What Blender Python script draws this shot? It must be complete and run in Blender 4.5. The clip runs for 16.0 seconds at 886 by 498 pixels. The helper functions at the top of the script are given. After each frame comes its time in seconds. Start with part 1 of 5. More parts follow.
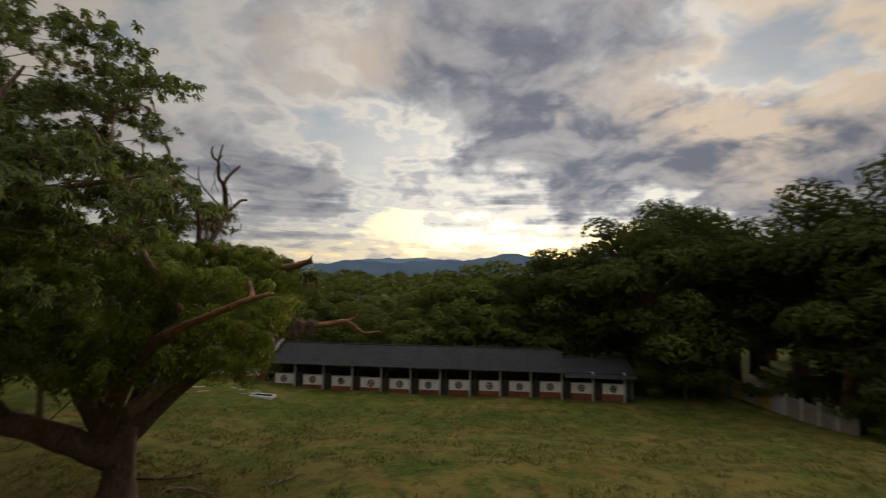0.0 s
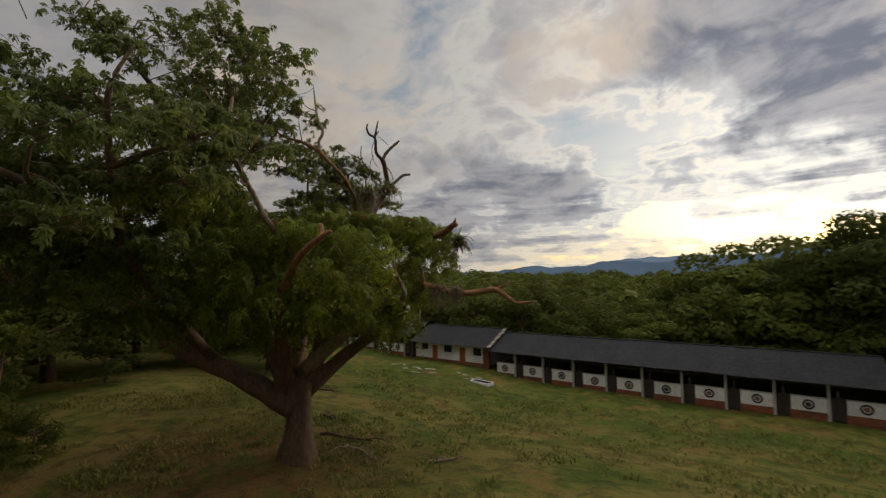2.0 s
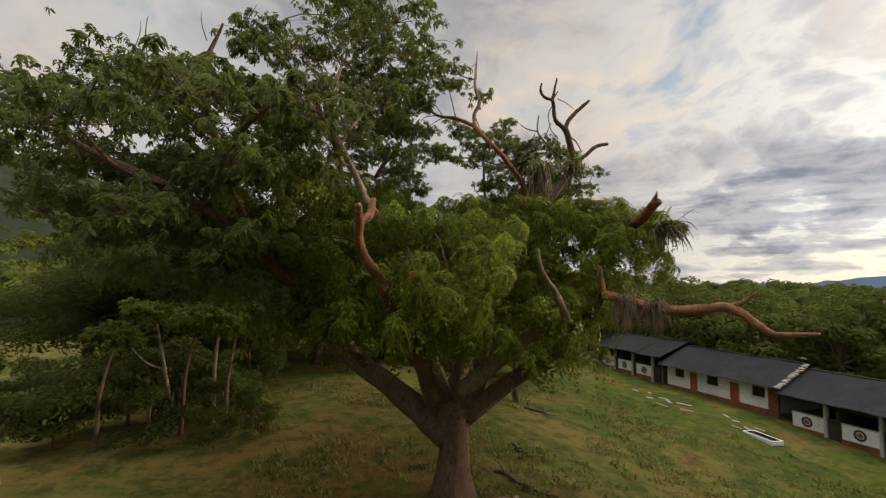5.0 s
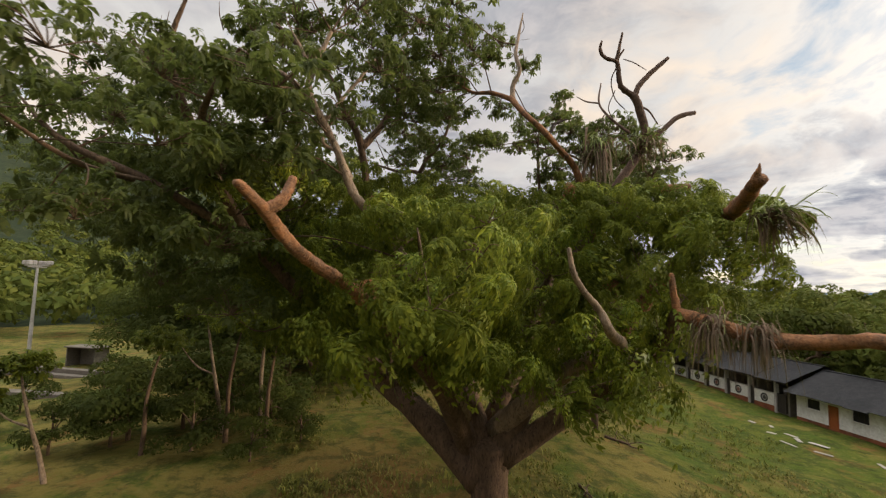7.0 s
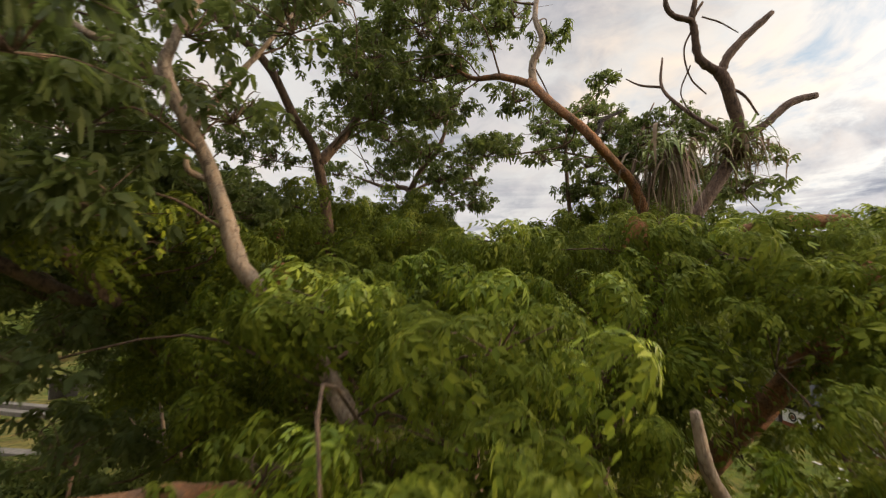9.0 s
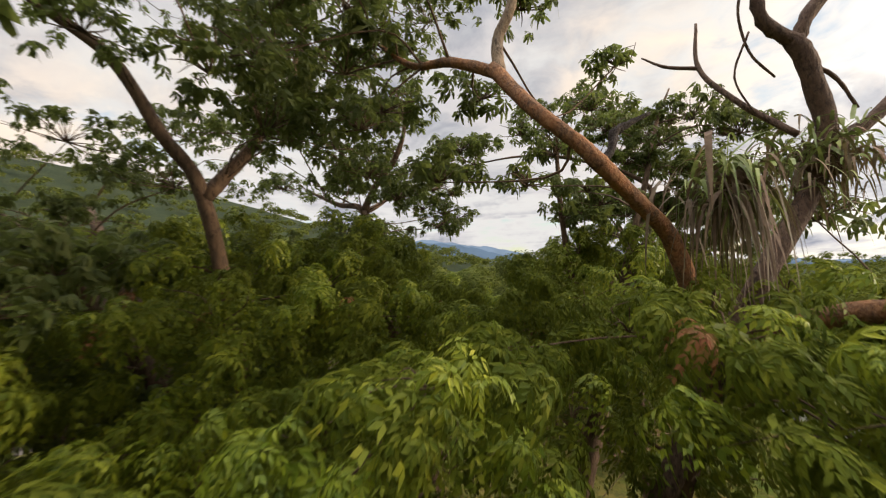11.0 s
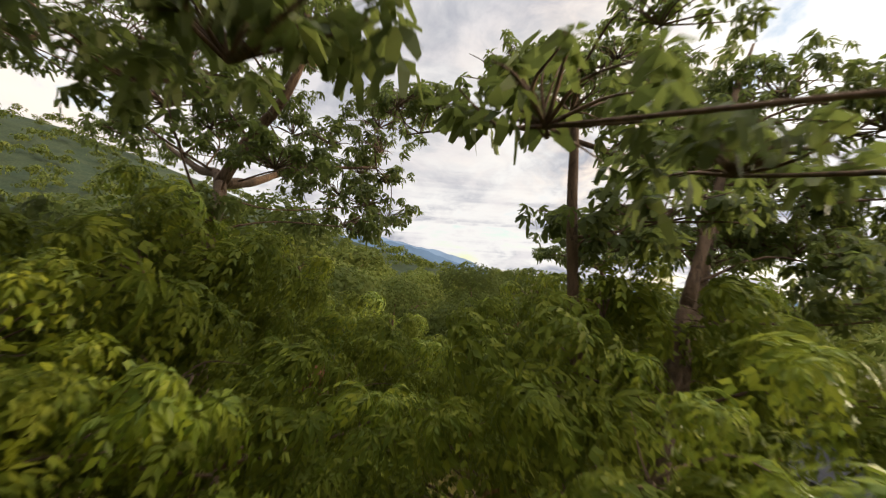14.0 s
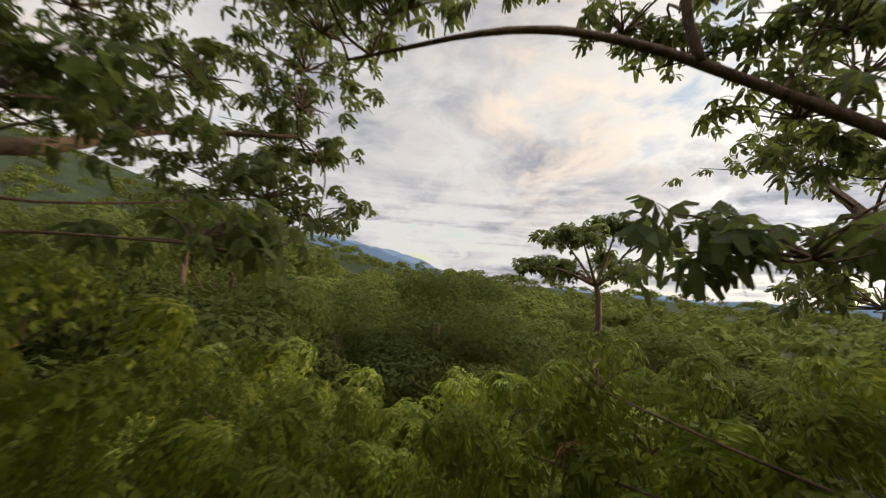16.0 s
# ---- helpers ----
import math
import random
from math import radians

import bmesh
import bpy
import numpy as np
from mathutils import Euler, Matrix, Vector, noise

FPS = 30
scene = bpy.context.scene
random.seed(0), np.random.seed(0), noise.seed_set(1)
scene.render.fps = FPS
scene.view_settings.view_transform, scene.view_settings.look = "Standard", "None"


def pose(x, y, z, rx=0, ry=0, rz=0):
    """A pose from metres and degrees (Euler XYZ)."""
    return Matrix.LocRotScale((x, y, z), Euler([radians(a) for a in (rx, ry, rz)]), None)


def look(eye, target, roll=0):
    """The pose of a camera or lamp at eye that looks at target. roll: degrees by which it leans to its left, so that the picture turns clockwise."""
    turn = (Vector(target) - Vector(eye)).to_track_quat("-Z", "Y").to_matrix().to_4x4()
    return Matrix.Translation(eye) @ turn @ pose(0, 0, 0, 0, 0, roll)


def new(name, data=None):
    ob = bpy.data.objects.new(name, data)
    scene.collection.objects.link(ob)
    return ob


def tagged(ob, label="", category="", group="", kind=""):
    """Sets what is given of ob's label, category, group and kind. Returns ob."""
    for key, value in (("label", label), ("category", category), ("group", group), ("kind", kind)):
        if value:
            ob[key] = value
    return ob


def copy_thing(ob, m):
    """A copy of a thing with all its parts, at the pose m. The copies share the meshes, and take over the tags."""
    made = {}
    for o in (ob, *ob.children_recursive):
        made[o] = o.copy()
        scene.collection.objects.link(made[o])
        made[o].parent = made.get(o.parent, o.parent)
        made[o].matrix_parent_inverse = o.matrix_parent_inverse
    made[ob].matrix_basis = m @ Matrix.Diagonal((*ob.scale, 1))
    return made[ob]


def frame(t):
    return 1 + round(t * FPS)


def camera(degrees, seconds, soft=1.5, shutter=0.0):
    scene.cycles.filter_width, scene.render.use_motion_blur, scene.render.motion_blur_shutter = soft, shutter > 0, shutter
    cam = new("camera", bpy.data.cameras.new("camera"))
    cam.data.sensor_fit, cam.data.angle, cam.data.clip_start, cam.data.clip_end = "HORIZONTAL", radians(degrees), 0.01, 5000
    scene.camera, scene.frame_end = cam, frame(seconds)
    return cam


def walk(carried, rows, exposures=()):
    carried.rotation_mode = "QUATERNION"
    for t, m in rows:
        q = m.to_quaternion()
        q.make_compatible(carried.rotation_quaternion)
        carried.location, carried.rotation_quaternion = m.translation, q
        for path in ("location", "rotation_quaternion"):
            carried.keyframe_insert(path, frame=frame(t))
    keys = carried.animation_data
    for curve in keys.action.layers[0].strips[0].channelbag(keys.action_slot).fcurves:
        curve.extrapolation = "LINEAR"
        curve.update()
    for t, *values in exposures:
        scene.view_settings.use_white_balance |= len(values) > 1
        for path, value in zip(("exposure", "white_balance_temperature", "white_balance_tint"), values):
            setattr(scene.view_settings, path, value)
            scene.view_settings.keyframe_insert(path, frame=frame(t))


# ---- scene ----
cam = camera(90.0, 16.0, soft=1.2, shutter=0.5)
PATH = [
    (0, (0.739, 0.0, 9.471), (0.741, 1.997, 9.587), 1.09),
    (0.5, (2.547, 0.75, 9.048), (2.162, 2.71, 9.164), 1.63),
    (1, (3.565, 1.988, 8.456), (2.88, 3.864, 8.571), 1.21),
    (1.5, (4.108, 3.313, 7.931), (3.218, 5.099, 8.054), -0.61),
    (2, (4.33, 4.644, 7.627), (3.269, 6.334, 7.756), -0.92),
    (2.5, (4.42, 5.956, 7.442), (3.186, 7.524, 7.578), -0.72),
    (3, (4.335, 7.183, 7.333), (2.929, 8.598, 7.472), 0.20),
    (3.5, (4.239, 8.266, 7.36), (2.682, 9.515, 7.495), 1.01),
    (4, (3.902, 9.218, 7.401), (2.23, 10.304, 7.549), 0.38),
    (4.5, (3.579, 10.111, 7.523), (1.827, 11.064, 7.675), 0.58),
    (5, (3.143, 10.824, 7.545), (1.334, 11.662, 7.707), 0.74),
    (5.2, (2.944, 11.053, 7.561), (1.118, 11.853, 7.728), 0.80),
    (7.3, (0.629, 14.092, 7.831), (-1.317, 14.514, 8.014), 1.52),
    (7.5, (0.169, 14.243, 7.975), (-1.777, 14.662, 8.166), 1.53),
    (8, (-0.929, 14.502, 8.493), (-2.875, 14.919, 8.685), 0.99),
    (8.5, (-2.078, 14.745, 8.982), (-4.023, 15.168, 9.178), 0.68),
    (8.7, (-2.548, 14.943, 9.165), (-4.497, 15.347, 9.356), 0.70),
    (10.8, (-5.687, 16.782, 10.917), (-7.649, 17.142, 11.056), -2.47),
    (11, (-6.084, 16.832, 11.016), (-8.038, 17.235, 11.153), -2.34),
    (11.5, (-6.87, 16.947, 11.186), (-8.797, 17.463, 11.324), -1.49),
    (12, (-7.594, 17.159, 11.376), (-9.501, 17.747, 11.506), -1.31),
    (12.5, (-8.265, 17.483, 11.447), (-10.154, 18.128, 11.574), -0.16),
    (13, (-8.98, 17.855, 11.665), (-10.875, 18.486, 11.767), 5.37),
    (13.5, (-9.88, 18.255, 11.639), (-11.775, 18.885, 11.755), 4.08),
    (14, (-10.885, 18.544, 11.689), (-12.779, 19.169, 11.835), 4.16),
    (14.5, (-11.949, 18.87, 11.841), (-13.845, 19.489, 12.0), 4.27),
    (15, (-12.984, 19.174, 12.098), (-14.881, 19.788, 12.258), 4.86),
    (15.5, (-13.937, 19.373, 12.285), (-15.814, 20.047, 12.443), 3.88),
    (16, (-14.866, 19.652, 12.336), (-16.686, 20.465, 12.497), 4.25),
]
walk(cam, [(t, look(eye, target, roll)) for t, eye, target, roll in PATH],
     exposures=[(0.0, -0.26), (2.0, -0.06), (3.5, 0.2), (5.0, 0.6), (7.5, 1.0), (11.0, 1.15), (12.5, 1.30), (14.0, 1.35), (15.3, 1.40), (16.0, 1.02)])

# ---- sky and sun ----
SUN_AZ, SUN_EL = -14.0, 9.0        # degrees to the left of +y, degrees up


def way_of(az, el):
    a, e = radians(az), radians(el)
    return Vector((-math.sin(a) * math.cos(e), math.cos(a) * math.cos(e), math.sin(e)))


class Net:
    """A small writer of node trees."""

    def __init__(self, tree):
        self.t = tree
        tree.nodes.clear()

    def node(self, kind, **values):
        n = self.t.nodes.new(kind)
        for key, value in values.items():
            if key in n.inputs:
                self.feed(n.inputs[key], value)
        return n

    def feed(self, socket, value):
        if isinstance(value, bpy.types.NodeSocket):
            self.t.links.new(value, socket)
        else:
            socket.default_value = value

    def math(self, op, a, b=0.0, clamp=False):
        n = self.t.nodes.new("ShaderNodeMath")
        n.operation, n.use_clamp = op, clamp
        self.feed(n.inputs[0], a)
        self.feed(n.inputs[1], b)
        return n.outputs[0]

    def vec(self, op, a, b=(0, 0, 0)):
        n = self.t.nodes.new("ShaderNodeVectorMath")
        n.operation = op
        self.feed(n.inputs[0], a)
        if op == "SCALE":
            self.feed(n.inputs["Scale"], b)
        else:
            self.feed(n.inputs[1], b)
        return n.outputs["Value"] if op in ("DOT_PRODUCT", "LENGTH") else n.outputs["Vector"]

    def noise(self, vector, scale, detail=4.0, rough=0.55, distort=0.0):
        n = self.t.nodes.new("ShaderNodeTexNoise")
        self.feed(n.inputs["Vector"], vector)
        n.inputs["Scale"].default_value, n.inputs["Detail"].default_value = scale, detail
        n.inputs["Roughness"].default_value, n.inputs["Distortion"].default_value = rough, distort
        return n.outputs["Fac"]

    def ramp(self, value, lo, hi, smooth=True):
        n = self.t.nodes.new("ShaderNodeMapRange")
        n.interpolation_type = "SMOOTHSTEP" if smooth else "LINEAR"
        self.feed(n.inputs["Value"], value)
        n.inputs["From Min"].default_value, n.inputs["From Max"].default_value = lo, hi
        return n.outputs["Result"]

    def mix(self, fac, a, b):
        n = self.t.nodes.new("ShaderNodeMix")
        n.data_type = "RGBA"
        self.feed(n.inputs[0], fac)
        for socket, value in ((n.inputs[6], a), (n.inputs[7], b)):
            self.feed(socket, (*value, 1) if isinstance(value, tuple) and len(value) == 3 else value)
        return n.outputs[2]


world = bpy.data.worlds.new("dusk_sky")
scene.world = world
world.use_nodes = True
W = Net(world.node_tree)
d = W.vec("NORMALIZE", W.node("ShaderNodeTexCoord").outputs["Generated"])
xyz = W.node("ShaderNodeSeparateXYZ", Vector=d)
up = W.math("MAXIMUM", xyz.outputs["Z"], 0.0)
az = W.math("ARCTAN2", W.math("MULTIPLY", xyz.outputs["X"], -1.0), xyz.outputs["Y"])
el = W.math("ARCSINE", xyz.outputs["Z"])


ragged = W.noise(d, 3.2, 6.0, 0.6)
ragged_2 = W.noise(W.vec("ADD", d, (3.1, 1.7, 0.4)), 4.0, 6.0, 0.6)
az_r = W.math("ADD", az, W.math("MULTIPLY", W.math("SUBTRACT", ragged, 0.5), 0.75))
el_r = W.math("ADD", el, W.math("MULTIPLY", W.math("SUBTRACT", ragged_2, 0.5), 0.32))


def patch(a, e, wa, we, amount):
    """A broad swelling or thinning of the cloud about a direction, in degrees."""
    x = W.math("DIVIDE", W.math("SUBTRACT", az_r, radians(a)), radians(wa))
    y = W.math("DIVIDE", W.math("SUBTRACT", el_r, radians(e)), radians(we))
    r = W.math("ADD", W.math("MULTIPLY", x, x), W.math("MULTIPLY", y, y))
    return W.math("MULTIPLY", W.math("EXPONENT", W.math("MULTIPLY", r, -1.0)), amount)


def total(values):
    out = values[0]
    for v in values[1:]:
        out = W.math("ADD", out, v)
    return out


lift = W.math("ADD", up, 0.30)
flat = W.node("ShaderNodeCombineXYZ", X=W.math("DIVIDE", xyz.outputs["X"], lift), Y=W.math("DIVIDE", xyz.outputs["Y"], lift), Z=0.0)
plane = flat.outputs[0]
warp = W.vec("SCALE", W.vec("SUBTRACT", W.node("ShaderNodeTexNoise", Vector=plane, Scale=1.6, Detail=3.0).outputs["Color"], (0.5, 0.5, 0.5)), 0.5)
plane = W.vec("ADD", plane, warp)
big = W.noise(plane, 0.9, 3.0, 0.5, 0.2)
mid = W.noise(plane, 3.4, 10.0, 0.58, 0.1)
toward = W.vec("ADD", plane, tuple(way_of(SUN_AZ, 0) * 0.11))
lit = W.noise(toward, 3.4, 10.0, 0.58, 0.1)
streak = W.noise(W.vec("MULTIPLY", plane, (1.0, 2.6, 1.0)), 2.0, 7.0, 0.58, 0.0)
# thin level bands, seen edge-on near the horizon
band_at = W.node("ShaderNodeCombineXYZ", X=W.math("MULTIPLY", az_r, 2.2), Y=W.math("MULTIPLY", el, 26.0), Z=0.0)
bands = W.math("MULTIPLY", W.math("SUBTRACT", W.noise(band_at.outputs[0], 1.6, 6.0, 0.55, 0.3), 0.5), W.ramp(el, radians(17), radians(6)))
# broad cloud and clear areas of the evening sky
cover = total([W.math("MULTIPLY", big, 0.45), W.math("MULTIPLY", mid, 0.83), W.math("MULTIPLY", streak, 0.22), W.math("MULTIPLY", bands, 0.85), -0.235,
               patch(-6, 26, 16, 9, 0.26), patch(-27, 14, 18, 6, 0.36), patch(30, 12, 22, 7, 0.12), patch(22, 9, 12, 3, 0.12),
               patch(4, 13, 9, 5, -0.26), patch(-6, 5.0, 26, 2.6, -0.30), patch(-37, 20, 9, 6, -0.26),
               patch(13, 15, 8, 3, -0.18), patch(50, 24, 12, 8, -0.04), patch(75, 8, 14, 3, -0.06), patch(60, 26, 40, 18, 0.02), patch(-20, 20, 30, 14, 0.04), patch(34, 28, 14, 12, -0.10), patch(-40, 10, 15, 5, 0.34)])
thick = W.ramp(cover, 0.43, 0.70)
veil = W.ramp(cover, 0.26, 0.44)
sunny = W.math("MAXIMUM", W.vec("DOT_PRODUCT", d, tuple(way_of(SUN_AZ, SUN_EL))), 0.0)
glow = W.math("POWER", sunny, 40.0)
wide = W.math("POWER", sunny, 4.0)
edge = W.ramp(W.math("SUBTRACT", mid, lit), -0.14, 0.16)
shade = W.mix(edge, (0.20, 0.215, 0.262), (0.47, 0.455, 0.465))
bright = W.mix(wide, (0.565, 0.55, 0.535), (0.80, 0.80, 0.80))
cloud = W.mix(thick, bright, shade)
warm = W.mix(W.math("MULTIPLY", W.math("SUBTRACT", 1.0, thick), glow), cloud, (1.12, 1.06, 0.94))
rim = W.math("MULTIPLY", W.ramp(cover, 0.40, 0.46), W.math("SUBTRACT", 1.0, W.ramp(cover, 0.46, 0.55)))
warm = W.mix(W.math("MULTIPLY", W.math("MULTIPLY", rim, wide), 0.65), warm, (1.2, 1.08, 0.86))
low_gold = W.math("MULTIPLY", W.ramp(el, radians(7.0), radians(1.0)), W.math("MULTIPLY", wide, W.math("SUBTRACT", 1.0, thick)))
warm = W.mix(W.math("MULTIPLY", low_gold, 0.75), warm, (1.35, 1.02, 0.50))
pink = W.math("MULTIPLY", total([patch(14, 25, 8, 9, 0.5), patch(52, 22, 14, 12, 0.6), patch(118, 16, 12, 8, 0.55), patch(-37, 20, 12, 9, 1.3)]), edge)
warm = W.mix(W.math("MINIMUM", pink, 0.8), warm, (0.92, 0.72, 0.52))
blue = W.node("ShaderNodeTexSky")
blue.sky_type, blue.sun_disc = "NISHITA", False
blue.sun_elevation, blue.sun_rotation = radians(SUN_EL), radians(-SUN_AZ)
clear = W.node("ShaderNodeBackground", Color=blue.outputs[0], Strength=0.12)
high = total([W.math("MULTIPLY", W.ramp(el, radians(32), radians(70)), 2.8), W.math("MULTIPLY", wide, 0.40), 0.67])
clouds = W.node("ShaderNodeBackground", Color=warm, Strength=high)
both = W.node("ShaderNodeMixShader", Fac=W.math("ADD", W.math("MULTIPLY", veil, 0.84), 0.16, clamp=True))
W.t.links.new(clear.outputs[0], both.inputs[1])
W.t.links.new(clouds.outputs[0], both.inputs[2])
W.t.links.new(both.outputs[0], W.node("ShaderNodeOutputWorld").inputs["Surface"])

sun = bpy.data.lights.new("sun", "SUN")
sun.energy, sun.angle, sun.color = 2.0, radians(12), (1.0, 0.82, 0.62)
sun_ob = new("sun", sun)
sun_ob.matrix_world = look(way_of(SUN_AZ, SUN_EL) * 200, (0, 0, 0))


# ---- materials ----
def material(name, colours, scale=1.0, rough=0.8, bump=0.0, bump_scale=20.0, spread=0.0, metal=0.0, through_light=0.0, stretch=(1, 1, 1), island=False, spec=0.3, fissures=0.0):
    """A surface with two scales of colour change, fine relief and a little change from piece to piece."""
    m = bpy.data.materials.new(name)
    m.use_nodes = True
    n = Net(m.node_tree)
    at = n.vec("MULTIPLY", n.node("ShaderNodeNewGeometry").outputs["Position"] if not island else n.node("ShaderNodeTexCoord").outputs["Object"], stretch)
    one = n.ramp(n.noise(at, scale, 5.0, 0.6), 0.3, 0.7)
    two = n.ramp(n.noise(at, scale * 7.3, 4.0, 0.65), 0.35, 0.7)
    c = n.mix(one, colours[0], colours[1])
    c = n.mix(n.math("MULTIPLY", two, 0.55), c, colours[2 % len(colours)])
    if fissures:
        lines = n.ramp(n.noise(at, 16.0, 7.0, 0.72, 0.6), 0.48, 0.38)
        c = n.mix(n.math("MULTIPLY", lines, fissures), c, tuple(v * 0.22 for v in colours[1]))
    if spread:
        g = n.node("ShaderNodeNewGeometry").outputs["Random Per Island"] if island else n.node("ShaderNodeObjectInfo").outputs["Random"]
        v = n.math("ADD", n.math("MULTIPLY", g, spread * 2), 1.0 - spread)
        if island:
            v = n.math("MULTIPLY", v, n.math("ADD", n.math("MULTIPLY", n.node("ShaderNodeObjectInfo").outputs["Random"], 0.6), 0.7))
        hsv = n.node("ShaderNodeHueSaturation", Color=c, Value=v,
                     Hue=n.math("ADD", n.math("MULTIPLY", g, -0.035), 0.515) if island else 0.5)
        c = hsv.outputs[0]
    b = n.node("ShaderNodeBsdfPrincipled", **{"Base Color": c, "Metallic": metal})
    n.feed(b.inputs["Roughness"], n.math("ADD", n.math("MULTIPLY", two, 0.15), rough - 0.08, clamp=True))
    b.inputs["Specular IOR Level"].default_value = spec
    if bump:
        h = n.noise(at, bump_scale, 6.0, 0.65)
        bn = n.node("ShaderNodeBump", Height=h, Strength=bump, Distance=0.04)
        n.t.links.new(bn.outputs[0], b.inputs["Normal"])
    out = b.outputs[0]
    if through_light:
        tr = n.node("ShaderNodeBsdfTranslucent", Color=n.mix(0.5, c, (0.20, 0.24, 0.05)))
        mx = n.node("ShaderNodeMixShader", Fac=through_light)
        n.t.links.new(out, mx.inputs[1])
        n.t.links.new(tr.outputs[0], mx.inputs[2])
        out = mx.outputs[0]
    n.t.links.new(out, n.node("ShaderNodeOutputMaterial").inputs["Surface"])
    return m


BARK = material("bark", [(0.092, 0.056, 0.032), (0.155, 0.094, 0.054), (0.040, 0.026, 0.017)], 1.6, 0.9, 0.8, 16, stretch=(1, 1, 0.35), fissures=0.85)
BARK_PALE = material("pale_bark", [(0.26, 0.17, 0.10), (0.10, 0.068, 0.046), (0.32, 0.26, 0.19)], 5.0, 0.9, 0.9, 18, stretch=(1, 1, 0.4), fissures=0.6)
BARK_RUST = material("rust_bark", [(0.29, 0.115, 0.040), (0.075, 0.040, 0.024), (0.36, 0.20, 0.10)], 4.5, 0.88, 1.0, 22, stretch=(1, 1, 0.8), fissures=0.45)
DEADWOOD = material("dead_wood", [(0.085, 0.050, 0.034), (0.15, 0.092, 0.062), (0.035, 0.024, 0.02)], 5.0, 0.9, 0.9, 20, stretch=(1, 1, 0.4), fissures=0.85)
BLACK_WOOD = material("black_wood", [(0.030, 0.022, 0.018), (0.055, 0.040, 0.032), (0.015, 0.012, 0.011)], 6.0, 0.95, 1.0, 25)
LEAF = material("leaf", [(0.086, 0.110, 0.008), (0.155, 0.178, 0.011), (0.052, 0.068, 0.009)], 1.1, 0.62, spread=0.28, through_light=0.34, island=True, spec=0.12)
# Leaf green lightened for crown tops: light from above put into the colour.
LEAF_LIGHT = material("lightened_leaf", [(0.17, 0.23, 0.012), (0.25, 0.28, 0.016), (0.12, 0.17, 0.012)], 0.9, 0.5, spread=0.35, through_light=0.36, island=True)
LEAF_DARK = material("dark_leaf", [(0.060, 0.076, 0.022), (0.084, 0.102, 0.030), (0.046, 0.060, 0.019)], 0.5, 0.6, spread=0.32, through_light=0.5, island=True, spec=0.15)
LEAF_OLIVE = material("olive_leaf", [(0.064, 0.078, 0.013), (0.10, 0.112, 0.018), (0.046, 0.06, 0.011)], 0.08, 0.75, spread=0.1, through_light=0.22, island=True, spec=0.08)
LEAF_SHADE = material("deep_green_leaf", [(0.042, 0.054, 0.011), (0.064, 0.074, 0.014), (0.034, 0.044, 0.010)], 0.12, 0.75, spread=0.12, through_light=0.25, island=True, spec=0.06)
LEAF_BROWN = material("withered_leaf", [(0.26, 0.10, 0.035), (0.18, 0.085, 0.03), (0.32, 0.16, 0.06)], 1.5, 0.8, spread=0.3, through_light=0.25, island=True)
STRAP = material("strap_leaf", [(0.14, 0.19, 0.05), (0.22, 0.24, 0.09), (0.09, 0.125, 0.03)], 1.5, 0.6, spread=0.4, through_light=0.2, island=True)
STRAP_DRY = material("dry_strap_leaf", [(0.18, 0.12, 0.075), (0.10, 0.066, 0.042), (0.26, 0.19, 0.125)], 1.5, 0.8, spread=0.4, through_light=0.12, island=True)


# ---- mesh helpers ----
def mesh_np(name, verts, faces, mat, smooth=False):
    """One mesh from arrays of places and of faces with equally many corners."""
    me = bpy.data.meshes.new(name)
    verts, faces = np.asarray(verts, np.float32), np.asarray(faces, np.int32)
    k = faces.shape[1]
    me.vertices.add(len(verts))
    me.vertices.foreach_set("co", verts.ravel())
    me.loops.add(faces.size)
    me.loops.foreach_set("vertex_index", faces.ravel())
    me.polygons.add(len(faces))
    me.polygons.foreach_set("loop_start", np.arange(0, faces.size, k, dtype=np.int32))
    me.polygons.foreach_set("use_smooth", np.full(len(faces), smooth))
    me.update(calc_edges=True)
    me.validate()
    me.materials.append(mat)
    return me


def part_np(name, verts, faces, mat, parent=None, label="", smooth=False, kind=""):
    ob = new(name, mesh_np(name, verts, faces, mat, smooth))
    ob.parent = parent
    return tagged(ob, label, kind=kind)


def part(name, bm, mat, parent=None, label="", smooth=False):
    """Links a bmesh as one mesh object under a thing or a part."""
    me = bpy.data.meshes.new(name)
    bm.normal_update()
    bm.to_mesh(me)
    bm.free()
    me.materials.append(mat)
    if smooth:
        me.polygons.foreach_set("use_smooth", [True] * len(me.polygons))
    ob = new(name, me)
    ob.parent = parent
    return tagged(ob, label)


def box(bm, x0, x1, y0, y1, z0, z1, bevel=0.0):
    made = bmesh.ops.create_cube(bm, size=1.0, matrix=Matrix.Translation(((x0 + x1) / 2, (y0 + y1) / 2, (z0 + z1) / 2)) @ Matrix.Diagonal((abs(x1 - x0), abs(y1 - y0), abs(z1 - z0), 1)))
    if bevel:
        edges = list({e for v in made["verts"] for e in v.link_edges})
        bmesh.ops.bevel(bm, geom=edges, offset=bevel, segments=1, affect="EDGES")
    return bm


